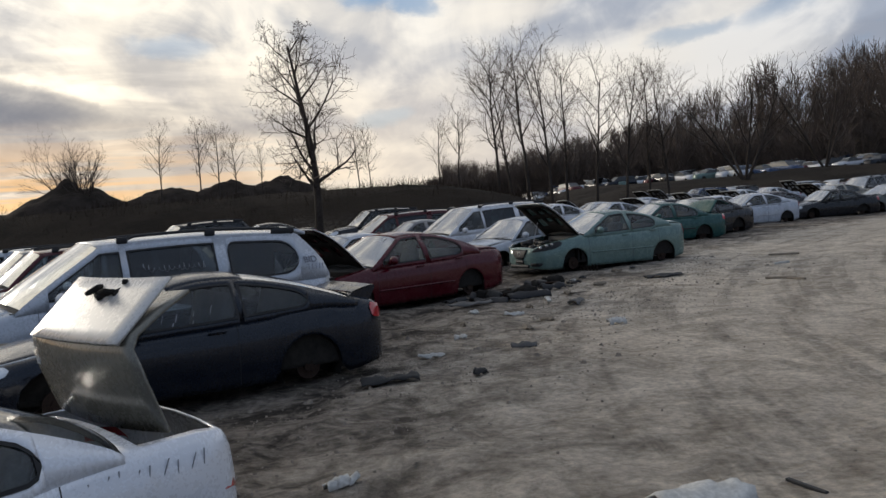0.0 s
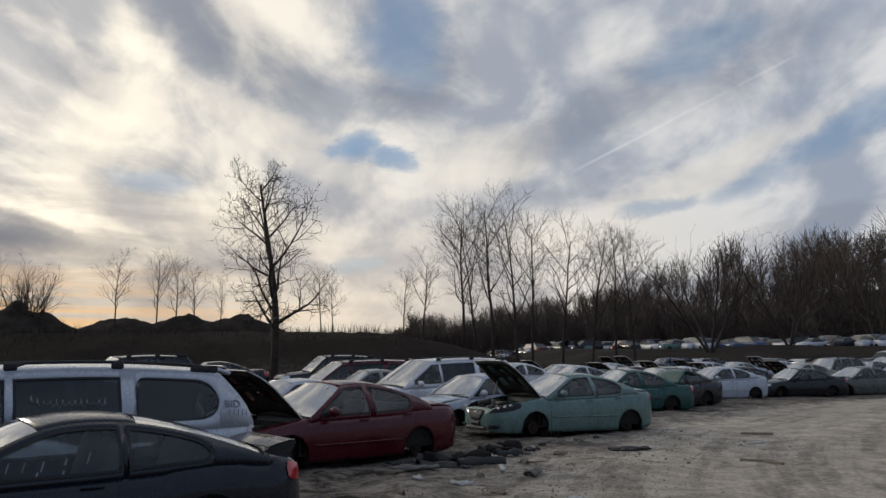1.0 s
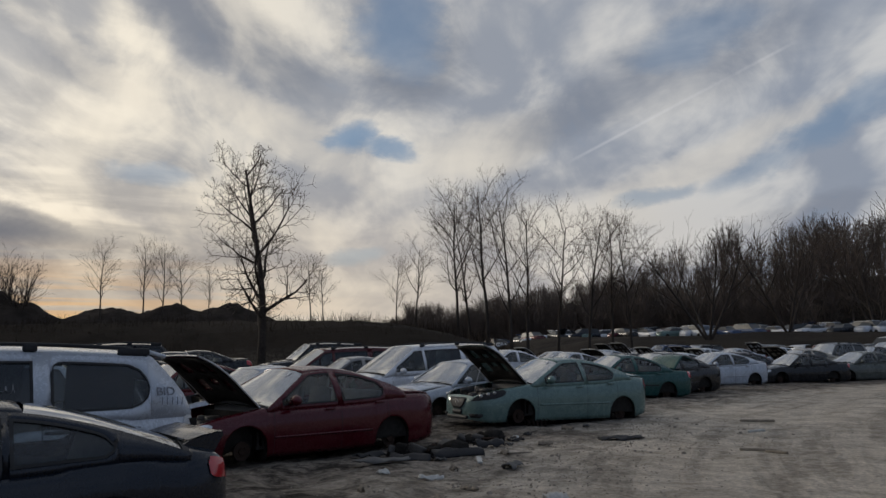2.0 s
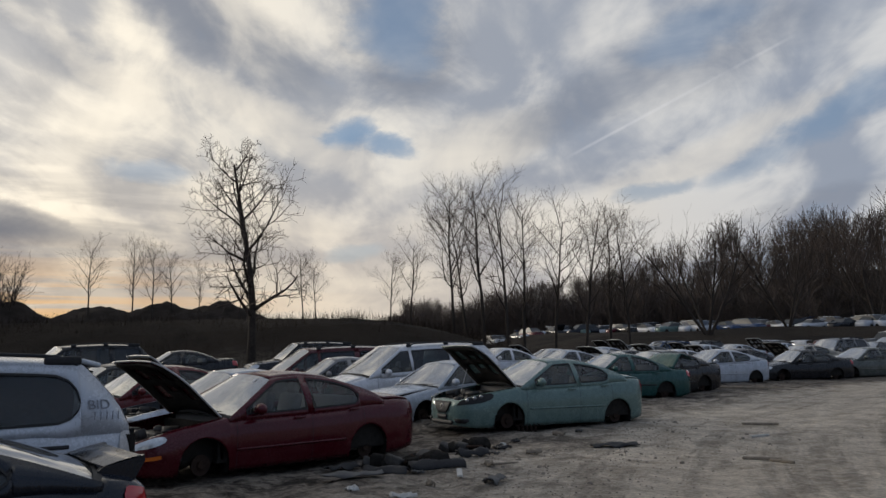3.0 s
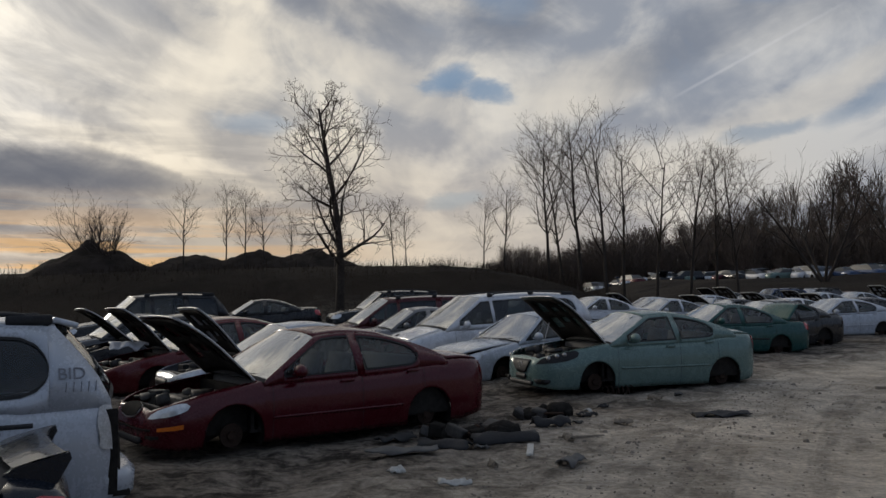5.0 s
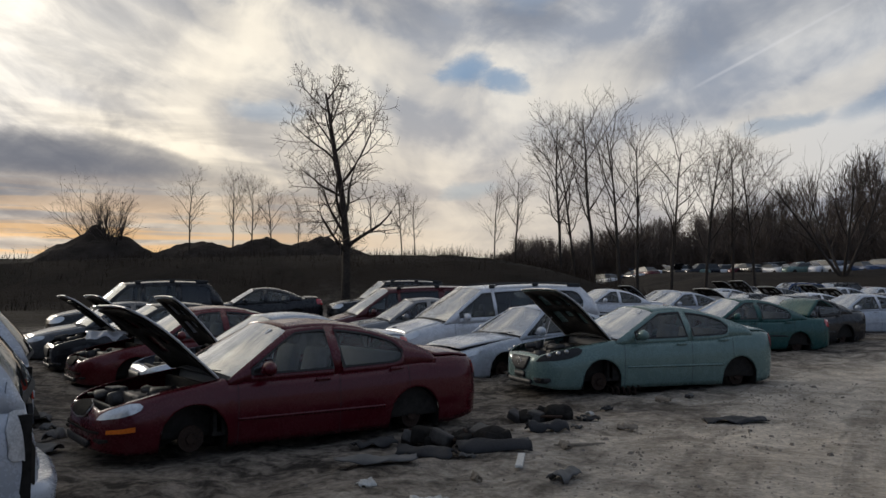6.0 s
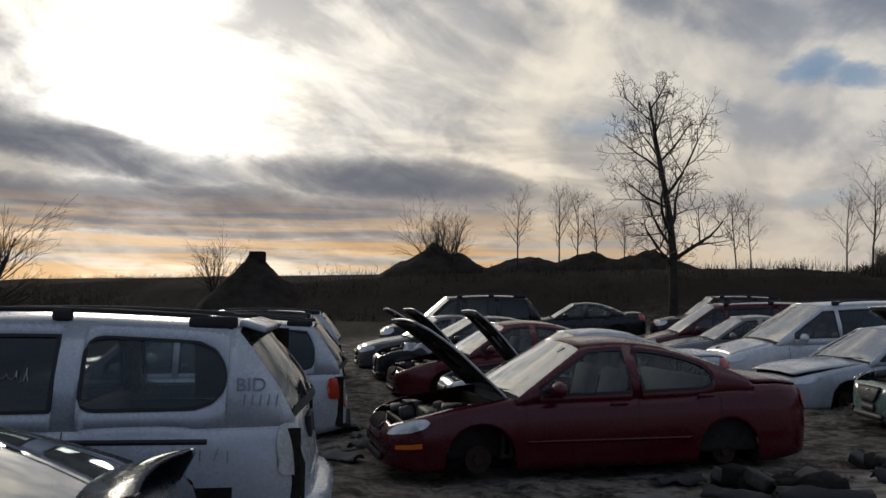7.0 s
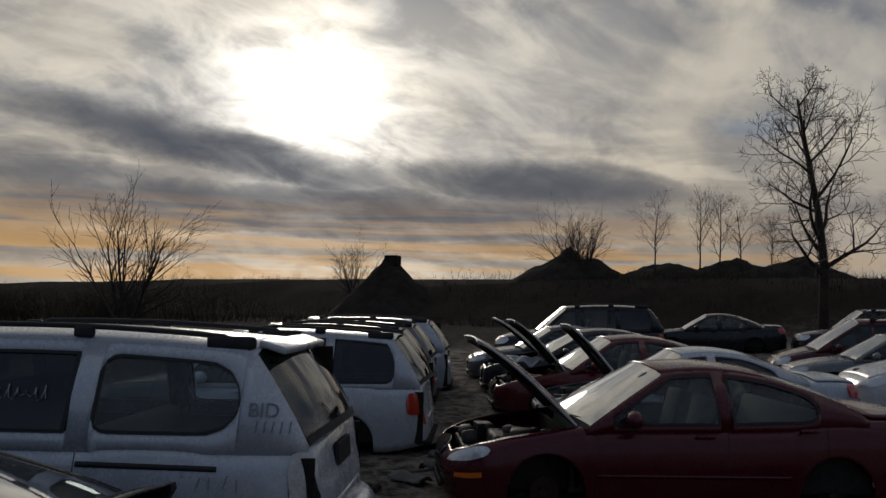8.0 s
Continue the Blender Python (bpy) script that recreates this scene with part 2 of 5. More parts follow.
PAINT = material("car_paint", None, 0.26, 0.15, 40, 0.035, coat=0.45, own=True, dirt=0.025, spec=0.22)
GLASS = glass_material("window_glass", (0.74, 0.79, 0.79), 0.05, 1.6)
DARKGLASS = glass_material("tinted_glass", (0.14, 0.16, 0.165), 0.03, 1.6)
WINDSHIELD = glass_material("windshield_glass", (0.42, 0.47, 0.47), 0.20, 2.7, 0.3)
FARGLASS = material("far_windows", (0.03, 0.034, 0.038), 0.4, grain=8, vary=0.4, spec=0.4)
RUBBER = material("black_rubber", (0.018, 0.018, 0.019), 0.75, grain=50, vary=0.3)
PLASTIC = material("black_plastic", (0.030, 0.030, 0.032), 0.55, grain=60, vary=0.3, bump=0.002, spec=0.18)
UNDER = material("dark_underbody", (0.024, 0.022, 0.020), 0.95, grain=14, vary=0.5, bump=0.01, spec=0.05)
RUST = material("rusty_hub", (0.040, 0.026, 0.020), 0.85, 0.1, grain=40, vary=0.5, bump=0.003, spec=0.15)
SEAT = material("seat_cloth", (0.12, 0.115, 0.11), 0.95, grain=80, vary=0.3, bump=0.003)
TRIM = material("grey_trim", (0.10, 0.097, 0.094), 0.75, grain=50, vary=0.2)
# pale grey for the hood edges' sky reflection and the empty lamp bays
RIM = material("sheen_and_bay_grey", (0.50, 0.50, 0.50), 0.45, 0.3, grain=60, vary=0.3)
METAL = material("bare_metal", (0.42, 0.42, 0.43), 0.35, 0.9, grain=45, vary=0.3, bump=0.001)
ENGINE = material("engine_grime", (0.055, 0.052, 0.05), 0.6, 0.4, grain=25, vary=0.5, bump=0.006)
LAMP = material("lamp_lens", (0.62, 0.64, 0.66), 0.12, 0.35, grain=30, vary=0.25, coat=1.0)
REDLAMP = material("red_lens", (0.42, 0.02, 0.025), 0.15, grain=30, vary=0.15, coat=1.0)
ORANGELAMP = material("orange_lens", (0.50, 0.045, 0.02), 0.15, grain=30, vary=0.15, coat=0.8)
AMBER = material("amber_lens", (0.72, 0.17, 0.02), 0.2, grain=30, vary=0.15, coat=0.8)
MARK = material("faded_marker", (0.20, 0.205, 0.23), 0.8, grain=90, vary=0.3)
CHALK = material("paint_marker", (0.36, 0.37, 0.39), 0.9, grain=90, vary=0.3)
PLATE = material("plate_white", (0.55, 0.56, 0.58), 0.5, grain=40, vary=0.2)
BARK = material("bark", (0.055, 0.045, 0.038), 0.95, grain=9, vary=0.4, bump=0.02, spec=0.1)
TWIG = material("twig_bark", (0.105, 0.082, 0.068), 0.95, grain=6, vary=0.35, spec=0.1)
# near-black brush: the backlit dark of the bank is part of its colour
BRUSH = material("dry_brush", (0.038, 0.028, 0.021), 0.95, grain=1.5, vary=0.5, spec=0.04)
WOOD = material("weathered_wood", (0.24, 0.20, 0.155), 0.85, grain=26, vary=0.4, bump=0.004)
PALE = material("pale_plastic", (0.5, 0.49, 0.46), 0.6, grain=30, vary=0.3)
# soil with the mounds' sunless side already in its colour
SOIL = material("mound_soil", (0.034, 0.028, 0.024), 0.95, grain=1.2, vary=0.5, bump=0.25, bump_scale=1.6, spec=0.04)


def ground_material():
    m = bpy.data.materials.new("yard_dirt")
    m.use_nodes = True
    n = Nodes(m.node_tree)
    pos = n.add("ShaderNodeTexCoord").outputs["Object"]
    # distance to the right of the line along which the cars' tails stand
    sep = n.add("ShaderNodeSeparateXYZ")
    n.link(pos, sep.inputs[0])
    bend = n.math("POWER", n.math("MAXIMUM", n.math("SUBTRACT", n.math("MINIMUM", sep.outputs[1], 45.0), 6.0), 0.0), 2.0)
    side = n.math("SUBTRACT", n.math("ADD", sep.outputs[0], 0.6), n.math("MULTIPLY", bend, 0.022))
    broad, mid, fine = n.noise(pos, 0.35, 5, 0.6, 0.4), n.noise(pos, 1.6, 7, 0.65, 0.6), n.noise(pos, 14, 8, 0.7)
    grit = n.voronoi(pos, 38)
    edge = n.math("ADD", side, n.math("MULTIPLY", n.math("SUBTRACT", broad, 0.5), 5.0))
    edge = n.math("ADD", edge, n.math("MULTIPLY", n.math("SUBTRACT", mid, 0.5), 3.0))
    road = n.ramp(edge, -1.2, 2.6)
    clod = n.noise(pos, 4.2, 6, 0.62, 0.9)
    mud = n.mix(n.ramp(n.math("ADD", n.math("MULTIPLY", mid, 0.5), n.math("MULTIPLY", clod, 0.5)), 0.40, 0.60), (0.050, 0.043, 0.037), (0.29, 0.25, 0.21))
    sand = n.mix(n.ramp(mid, 0.3, 0.7), (0.40, 0.345, 0.28), (0.70, 0.62, 0.52))
    col = n.mix(road, mud, sand)
    # tyre tracks along the road
    along = n.add("ShaderNodeCombineXYZ")
    n.link(n.math("MULTIPLY", side, 1.25), along.inputs[0])
    n.link(n.math("MULTIPLY", sep.outputs[1], 0.16), along.inputs[1])
    track = n.noise(along.outputs[0], 1.0, 6, 0.62, 0.7)
    tread = n.noise(n.vec("MULTIPLY", along.outputs[0], (3.2, 1.6, 1)), 1.0, 5, 0.6, 0.3)
    track = n.math("ADD", n.math("MULTIPLY", track, 0.65), n.math("MULTIPLY", tread, 0.35))
    col = n.mix(n.math("MULTIPLY", n.ramp(track, 0.49, 0.60), n.ramp(clod, 0.3, 0.65, 0.62, 0.2)), col, (0.125, 0.105, 0.086))
    speck = n.ramp(grit, 0.05, 0.28, 1.0, 0.0)
    col = n.mix(n.math("MULTIPLY", speck, n.ramp(fine, 0.5, 0.75, 0.0, 0.35)), col, (0.40, 0.37, 0.33))
    shade = n.ramp(fine, 0.3, 0.7, 0.72, 1.25)
    b = n.add("ShaderNodeCombineColor")
    for s in b.inputs:
        n.link(shade, s)
    col = n.mix(1.0, col, b.outputs[0], "MULTIPLY")
    # rough brown land beyond the yard; the bank's shade is put into its colour
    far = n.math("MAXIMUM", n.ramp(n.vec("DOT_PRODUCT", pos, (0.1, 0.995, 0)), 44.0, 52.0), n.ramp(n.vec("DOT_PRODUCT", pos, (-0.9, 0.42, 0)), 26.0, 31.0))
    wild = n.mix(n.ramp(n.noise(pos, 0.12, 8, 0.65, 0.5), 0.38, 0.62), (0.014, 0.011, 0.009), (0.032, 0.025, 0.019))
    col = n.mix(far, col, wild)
    s = n.add("ShaderNodeBsdfPrincipled")
    n.link(col, s.inputs["Base Color"])
    s.inputs["Roughness"].default_value = 0.95
    s.inputs["Specular IOR Level"].default_value = 0.1
    h = n.math("ADD", n.math("MULTIPLY", fine, 0.6), n.math("ADD", n.math("MULTIPLY", mid, 1.1), n.math("MULTIPLY", clod, 0.7)))
    h = n.math("ADD", h, n.math("MULTIPLY", track, 0.9))
    bn = n.add("ShaderNodeBump")
    bn.inputs["Strength"].default_value, bn.inputs["Distance"].default_value = 1.0, 0.13
    n.link(h, bn.inputs["Height"])
    n.link(bn.outputs[0], s.inputs["Normal"])
    out = n.add("ShaderNodeOutputMaterial")
    n.link(s.outputs[0], out.inputs[0])
    return m


# ---- mesh helpers ----
def mesh_object(name, verts, faces, mat, parent=None, label="", smooth=True):
    me = bpy.data.meshes.new(name)
    me.from_pydata([tuple(v) for v in verts], [], faces)
    me.materials.append(mat)
    if smooth:
        me.shade_smooth()
    ob = new(name, me)
    if parent is not None:
        ob.parent = parent
    if label:
        ob["label"] = label
    return ob


def part(name, bm, mat, parent=None, label="", smooth=False):
    me = bpy.data.meshes.new(name)
    bm.to_mesh(me)
    bm.free()
    me.materials.append(mat)
    if smooth:
        me.shade_smooth()
    ob = new(name, me)
    if parent is not None:
        ob.parent = parent
    if label:
        ob["label"] = label
    return ob


def add_box(bm, size, at, rot=(0, 0, 0), bevel=0.0, segments=2):
    r = bmesh.ops.create_cube(bm, size=1.0, matrix=pose(*at, *rot) @ Matrix.Diagonal((*size, 1)))
    if bevel:
        edges = list({e for v in r["verts"] for e in v.link_edges})
        bmesh.ops.bevel(bm, geom=edges, offset=bevel, segments=segments, affect="EDGES", profile=0.6)


def add_rod(bm, a, b, r0, r1=None, sides=8):
    a, b = Vector(a), Vector(b)
    m = Matrix.Translation((a + b) / 2) @ (b - a).to_track_quat("Z", "Y").to_matrix().to_4x4()
    bmesh.ops.create_cone(bm, cap_ends=True, segments=sides, radius1=r0, radius2=r0 if r1 is None else r1, depth=(b - a).length, matrix=m)


def outward(ob, centre):
    """Turn all faces away from the centre."""
    c = Vector(centre)
    for p in ob.data.polygons:
        if p.normal.dot(p.center - c) < 0:
            p.flip()
    ob.data.update()
    return ob


def grid_faces(rows, cols, skip=None):
    return [(i * cols + j, i * cols + j + 1, (i + 1) * cols + j + 1, (i + 1) * cols + j)
            for i in range(rows - 1) for j in range(cols - 1) if not (skip and skip(i, j))]


def tube(verts, faces, points, radii, sides):
    """A tapered tube through the points."""
    base = len(verts)
    for i, (p, r) in enumerate(zip(points, radii)):
        d = (points[min(i + 1, len(points) - 1)] - points[max(i - 1, 0)]).normalized()
        a = d.orthogonal().normalized()
        b = d.cross(a)
        for k in range(sides):
            t = 2 * math.pi * k / sides
            verts.append(p + a * (r * math.cos(t)) + b * (r * math.sin(t)))
    for i in range(len(points) - 1):
        for k in range(sides):
            k2 = (k + 1) % sides
            faces.append((base + i * sides + k, base + i * sides + k2, base + (i + 1) * sides + k2, base + (i + 1) * sides + k))


# ---- the lie of the land ----
def ramp01(x, lo, hi):
    t = min(1.0, max(0.0, (x - lo) / (hi - lo)))
    return t * t * (3 - 2 * t)


def road_side(x, y):
    """How far a place lies to the right of the curve along which the cars' tails stand."""
    return x + 1.3 - 0.022 * max(0.0, min(y, 45.0) - 6.0) ** 2


def land(x, y):
    """Height of the ground without its small bumps."""
    w = 0.35 * x + 0.94 * y
    z = 0.038 * max(0.0, min(w, 33.0) - 19.0) * (1 - 0.6 * ramp01(x, 3.0, 9.0)) - 0.06 * (1 - ramp01(w, 15.0, 20.0))
    # bank behind the yard
    back = y + 0.10 * x
    z += 3.2 * ramp01(back, 47.0, 56.0) * (1 - ramp01(x, -3, 14) * 0.9)
    # the cars nearest the start stand in a shallow dip
    z -= 0.06 * (1 - ramp01(road_side(x, y), -1.5, 1.2)) * (1 - ramp01(y, 9.0, 12.5)) * ramp01(x, -9, -6)
    z -= 0.05 * math.exp(-((x + 1.4) ** 2 + (y - 9.2) ** 2) / 3.2)
    # wooded hill that rises to the right
    z += (5.0 + 11.0 * ramp01(x, 15.0, 125.0)) * ramp01(y * 0.75 + x * 0.62, 120.0, 200.0) * ramp01(x, -45.0, 0.0)
    z += 3.2 * ramp01(y * 0.80 + x * 0.30, 66.0, 95.0) * ramp01(x, 2.0, 25.0)
    return z


def bumps(x, y):
    mud = 1 - ramp01(road_side(x, y), 0.0, 4.0)
    p = Vector((x, y, 0))
    a = noise.noise(p * 0.9) * 0.035 + noise.noise(p * 2.7) * 0.018 + noise.noise(p * 7.5) * 0.012
    rut = noise.noise(Vector(((0.61 * x + 0.79 * y) * 0.16, (0.79 * x - 0.61 * y) * 1.6, 3.0))) * 0.022
    return a * (0.55 + 1.7 * mud) + rut * (1 - 0.5 * mud) + (noise.noise(p * 0.06) * 0.9 * ramp01(y, 50, 90))


def ground_z(x, y):
    return land(x, y) + bumps(x, y)


def spread(lo, hi, step, far_lo, far_hi, grow=1.16):
    mid = list(np.arange(lo, hi, step))
    s, v, right = step, hi, []
    while v < far_hi:
        right.append(v)
        s *= grow
        v += s
    s, v, left = step, lo - step, []
    while v > far_lo:
        left.append(v)
        s *= grow
        v -= s
    return left[::-1] + mid + right


xs, ys = spread(-7, 14, 0.15, -2500, 2500), spread(2, 27, 0.15, -400, 3500, 1.10)
verts = [(x, y, ground_z(x, y)) for y in ys for x in xs]
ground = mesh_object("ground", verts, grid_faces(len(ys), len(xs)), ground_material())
tagged(ground, "bare sandy dirt yard with mud and tyre tracks", "ground", kind="structure")


# ---- cars ----
class Shape:
    """The measures of one kind of car: u from the nose, z from the road, as built on its wheels."""

    def __init__(self, length, width, height, axles, shoulder, pillars, roof_half, windows, hood, deck=None, crown=0.07, arch=0.335, round_back=False, roof_drop=0.05, arc=None):
        self.L, self.W, self.H, self.axles, self.roof_half, self.windows = length, width, height, axles, roof_half, windows
        self.su, self.sz = zip(*shoulder)
        self.ua, self.uw, self.ur, self.uc = pillars
        self.hood, self.deck, self.crown, self.arch, self.round_back, self.roof_drop = hood, deck, crown, arch, round_back, roof_drop
        self.arc = arc

    def zs(self, u):
        return float(np.interp(u, self.su, self.sz))

    def plan(self, u):
        f = 1.0 - 0.05 * max(0.0, 1 - u / 1.1) ** 2
        if u < 0.46:
            f *= 0.44 + 0.56 * math.sqrt(1 - (1 - u / 0.46) ** 2)
        e = u - (self.L - 0.36)
        if e > 0:
            f *= 0.68 + 0.32 * math.sqrt(max(0.0, 1 - (e / 0.36) ** 2))
        return f

    def section(self, u):
        w, zs = self.W / 2 * self.plan(u), self.zs(u)
        z0 = 0.21 + 0.05 * max(0, 1 - u / 0.25) + 0.10 * max(0, (u - self.L + 0.5) / 0.5)
        for c in self.axles:
            if abs(u - c) < self.arch:
                z0 = max(z0, 0.315 + math.sqrt(self.arch**2 - (u - c) ** 2))
        z0 = min(z0, zs - 0.10)
        pts = []
        for f in (0, 0.10, 0.26, 0.46, 0.66, 0.84, 0.95):
            z = z0 + (zs - 0.025 - z0) * f
            t = (z - 0.18) / max(0.2, zs - 0.18)
            pts.append((w * float(np.interp(t, (0, 0.14, 0.30, 0.55, 0.75, 0.80, 0.94, 1), (0.93, 0.965, 0.985, 1, 0.993, 0.982, 0.95, 0.925))), z))
        c = self.crown * min(1.0, 0.35 + u)
        for f in (0.91, 0.835, 0.6, 0.3, 0.0):
            pts.append((w * f, zs + c * (1 - (f / 0.93) ** 2)))
        return pts

    def at(self, u, j):
        """The skin at u and at the fraction j of the section (0 sill, 6 shoulder, 11 middle)."""
        s = self.section(u)
        i = min(int(j), 10)
        k = j - i
        return s[i][0] * (1 - k) + s[i + 1][0] * k, s[i][1] * (1 - k) + s[i + 1][1] * k

    def rail(self, u):
        """Height of the cabin's side outline over u."""
        if self.arc:
            # one smooth line from the windshield's foot to the tail
            a = self.arc
            i = max(0, min(len(a) - 2, sum(1 for p in a if p[0] <= u) - 1))
            (u0, z0), (u1, z1) = a[i], a[i + 1]
            before, after = a[max(0, i - 1)], a[min(len(a) - 1, i + 2)]
            k, w = (u - u0) / (u1 - u0), u1 - u0
            m0 = (z1 - before[1]) / (u1 - before[0]) * w
            m1 = (after[1] - z0) / (after[0] - u0) * w
            return (2 * k**3 - 3 * k**2 + 1) * z0 + (k**3 - 2 * k**2 + k) * m0 + (3 * k**2 - 2 * k**3) * z1 + (k**3 - k**2) * m1
        t = (u - self.uw) / (self.ur - self.uw)
        if t < 0:
            k = (u - self.ua) / (self.uw - self.ua)
            top = self.H - self.roof_drop - 0.035
            return self.zs(self.ua) + (top - self.zs(self.ua)) * (k ** 0.90)
        if t > 1:
            k = (self.uc - u) / (self.uc - self.ur)
            top = self.H - self.roof_drop - 0.055
            return self.zs(self.uc) + (top - self.zs(self.uc)) * (max(0, k) ** (0.62 if self.round_back else 0.78))
        return self.H - self.roof_drop - 0.035 + 0.055 * math.sin(math.pi * min(1, t * 0.9 + 0.05)) - 0.03 * t

    def cabin_v(self, u, z):
        b = self.zs(u)
        t = max(0.0, min(1.0, (z - b) / (self.H - 0.05 - b)))
        w = self.section(u)[6][0]
        return w + (self.roof_half - w) * t ** 1.35


def both(points_faces):
    """Points of the near side, and the same mirrored, as one mesh."""
    verts, faces = points_faces
    k = len(verts)
    return verts + [(x, -y, z) for x, y, z in verts], faces + [tuple(k + i for i in reversed(f)) for f in faces]


def skin_patch(s, u0, u1, j0, j1, nu=6, nj=4, out=0.006, side=-1, oval=0):
    """A piece of the body's skin, a little proud of it; side -1 is the car's left."""
    verts = []
    for i in range(nu + 1):
        u = u0 + (u1 - u0) * i / nu
        grow = (1 - abs(2 * i / nu - 1) ** oval) ** (1 / oval) if oval else 1.0
        for k in range(nj + 1):
            v, z = s.at(u, (j0 + j1) / 2 + (j1 - j0) * (k / nj - 0.5) * grow)
            lean = -out if u < 0.6 else (out if u > s.L - 0.6 else 0)
            verts.append((u + lean, side * (v + out), z + (out if j0 > 6 else 0)))
    return verts, grid_faces(nu + 1, nj + 1)


def nose_u(s, v, z):
    """Where the nose's front begins at the height z, v to the side."""
    for k in range(140):
        u = k * 0.005
        sec = s.section(u)
        if s.W / 2 * s.plan(u) * 0.985 >= abs(v) and max(q[1] for q in sec) - 0.012 >= z:
            return u
    return 0.7


def front_patch(s, rows, centre=0.0, out=0.008, cols=14):
    """A piece of the nose's front. rows: height and half width, from the bottom up."""
    verts = []
    for z, half in rows:
        for k in range(cols + 1):
            v = centre + half * (-1 + 2 * k / cols)
            verts.append((nose_u(s, v, z) - out, v, z))
    return verts, grid_faces(len(rows), cols + 1)


def skin_strip(s, u0, u1, z0, z1, n, out, side):
    """A straight strip along the flank between two heights."""
    verts = []
    for i in range(n + 1):
        u = u0 + (u1 - u0) * i / n
        half = s.section(u)[:7]
        for z in (z0, (z0 + z1) / 2, z1):
            v = float(np.interp(z, [p[1] for p in half], [p[0] for p in half]))
            verts.append((u, side * (v + (out if z not in (z0, z1) else out * 0.4)), z))
    return verts, grid_faces(n + 1, 3)


def thicken(ob, t):
    m = ob.modifiers.new("thickness", "SOLIDIFY")
    m.thickness, m.offset = t, -1
    return ob


def build_car(name, s, detail):
    """One car of the shape s, with its nose at the origin and its tail along +x. detail: what this kind has."""
    root = new(name)
    us = sorted({round(u, 3) for u in [0, 0.02, 0.06, 0.12, 0.2, 0.3, 0.42] + list(np.arange(0.5, s.L - 0.45, 0.11))
                 + [s.L - 0.42, s.L - 0.3, s.L - 0.2, s.L - 0.12, s.L - 0.06, s.L - 0.02, s.L] + [s.ua, s.uc, s.hood[0], s.hood[1]]
                 + list(s.deck or ()) + [c + s.arch * k for c in s.axles for k in (-0.999, -0.97, -0.85, -0.6, -0.3, 0, 0.3, 0.6, 0.85, 0.97, 0.999)]})
    us = [u for u in us if 0 <= u <= s.L]
    ring = []
    for u in us:
        half = s.section(u)
        ring.append([(u, -v, z) for v, z in half] + [(u, v, z) for v, z in half[-2::-1]])
    cols = len(ring[0])

    def open_top(i, j):
        u, jj = (us[i] + us[i + 1]) / 2, min(j, cols - 2 - j)
        if jj >= 6 and s.ua < u < s.uc:
            return True
        if jj >= 8 and s.hood[0] < u < s.hood[1]:
            return True
        return bool(s.deck and jj >= 8 and s.deck[0] < u < s.deck[1])

    verts = [p for r in ring for p in r]
    faces = grid_faces(len(us), cols, open_top)
    last = (len(us) - 1) * cols
    faces += [tuple(range(cols - 1, -1, -1)), tuple(last + i for i in range(cols))]
    thicken(mesh_object("body", verts, faces, PAINT, root), 0.012)

    # cabin sides: pillars, rails and the panes between them
    cuts = sorted({round(u, 3) for u in list(np.linspace(s.ua, s.uc, 44)) + [x for w in s.windows for x in w[:2]] + [x + d for w in s.windows for x, d in ((w[0], 0.03), (w[0], 0.07), (w[1], -0.03), (w[1], -0.08))] + [s.uw, s.ur]})
    cuts = [u for u in cuts if s.ua <= u <= s.uc]

    def span(w, u):
        a, b = w[0], w[1]
        lo = s.zs(u) + 0.015 + detail.get("sill", 0.0)
        hi = min(s.rail(u) - 0.055 - detail.get("sill", 0.0) * 0.8, s.rail(max(s.ua, u - 0.09)) - 0.03 if u < s.uw + 0.1 else 9, s.rail(min(s.uc, u + 0.11)) - 0.03 if u > s.ur - 0.1 else 9)
        r = w[2]
        for e, rr in ((u - a, r[0]), (b - u, r[1])):
            if rr and e < rr:
                k = rr - math.sqrt(max(0, rr * rr - (rr - e) ** 2))
                hi -= k
                lo += k * 0.8
        return lo, max(lo + 0.004, hi)

    pv, pf = [], []
    for a, b in zip(cuts, cuts[1:]):
        w = next((w for w in s.windows if w[0] <= (a + b) / 2 <= w[1]), None)
        foot = [s.section(x)[6][1] - 0.012 for x in (a, b)]
        bands = [((foot[0], max(foot[0], s.rail(a))), (foot[1], max(foot[1], s.rail(b))))]
        if w:
            (la, ha), (lb, hb) = span(w, a), span(w, b)
            bands = [((foot[0], la), (foot[1], lb)), ((ha, s.rail(a)), (hb, s.rail(b)))]
        for (z0, z1), (z2, z3) in bands:
            k = len(pv)
            for u, z in ((a, z0), (a, (z0 + z1) / 2), (a, z1), (b, z2), (b, (z2 + z3) / 2), (b, z3)):
                pv.append((u, -s.cabin_v(u, z), z))
            pf += [(k, k + 3, k + 4, k + 1), (k + 1, k + 4, k + 5, k + 2)]
    pv, pf = both((pv, pf))
    frame_ob = mesh_object("cabin_frame", pv, pf, PAINT, root)
    bm = bmesh.new()
    bm.from_mesh(frame_ob.data)
    bmesh.ops.remove_doubles(bm, verts=bm.verts, dist=0.0005)
    bm.to_mesh(frame_ob.data)
    bm.free()
    frame_ob.data.shade_smooth()
    thicken(frame_ob, 0.03)
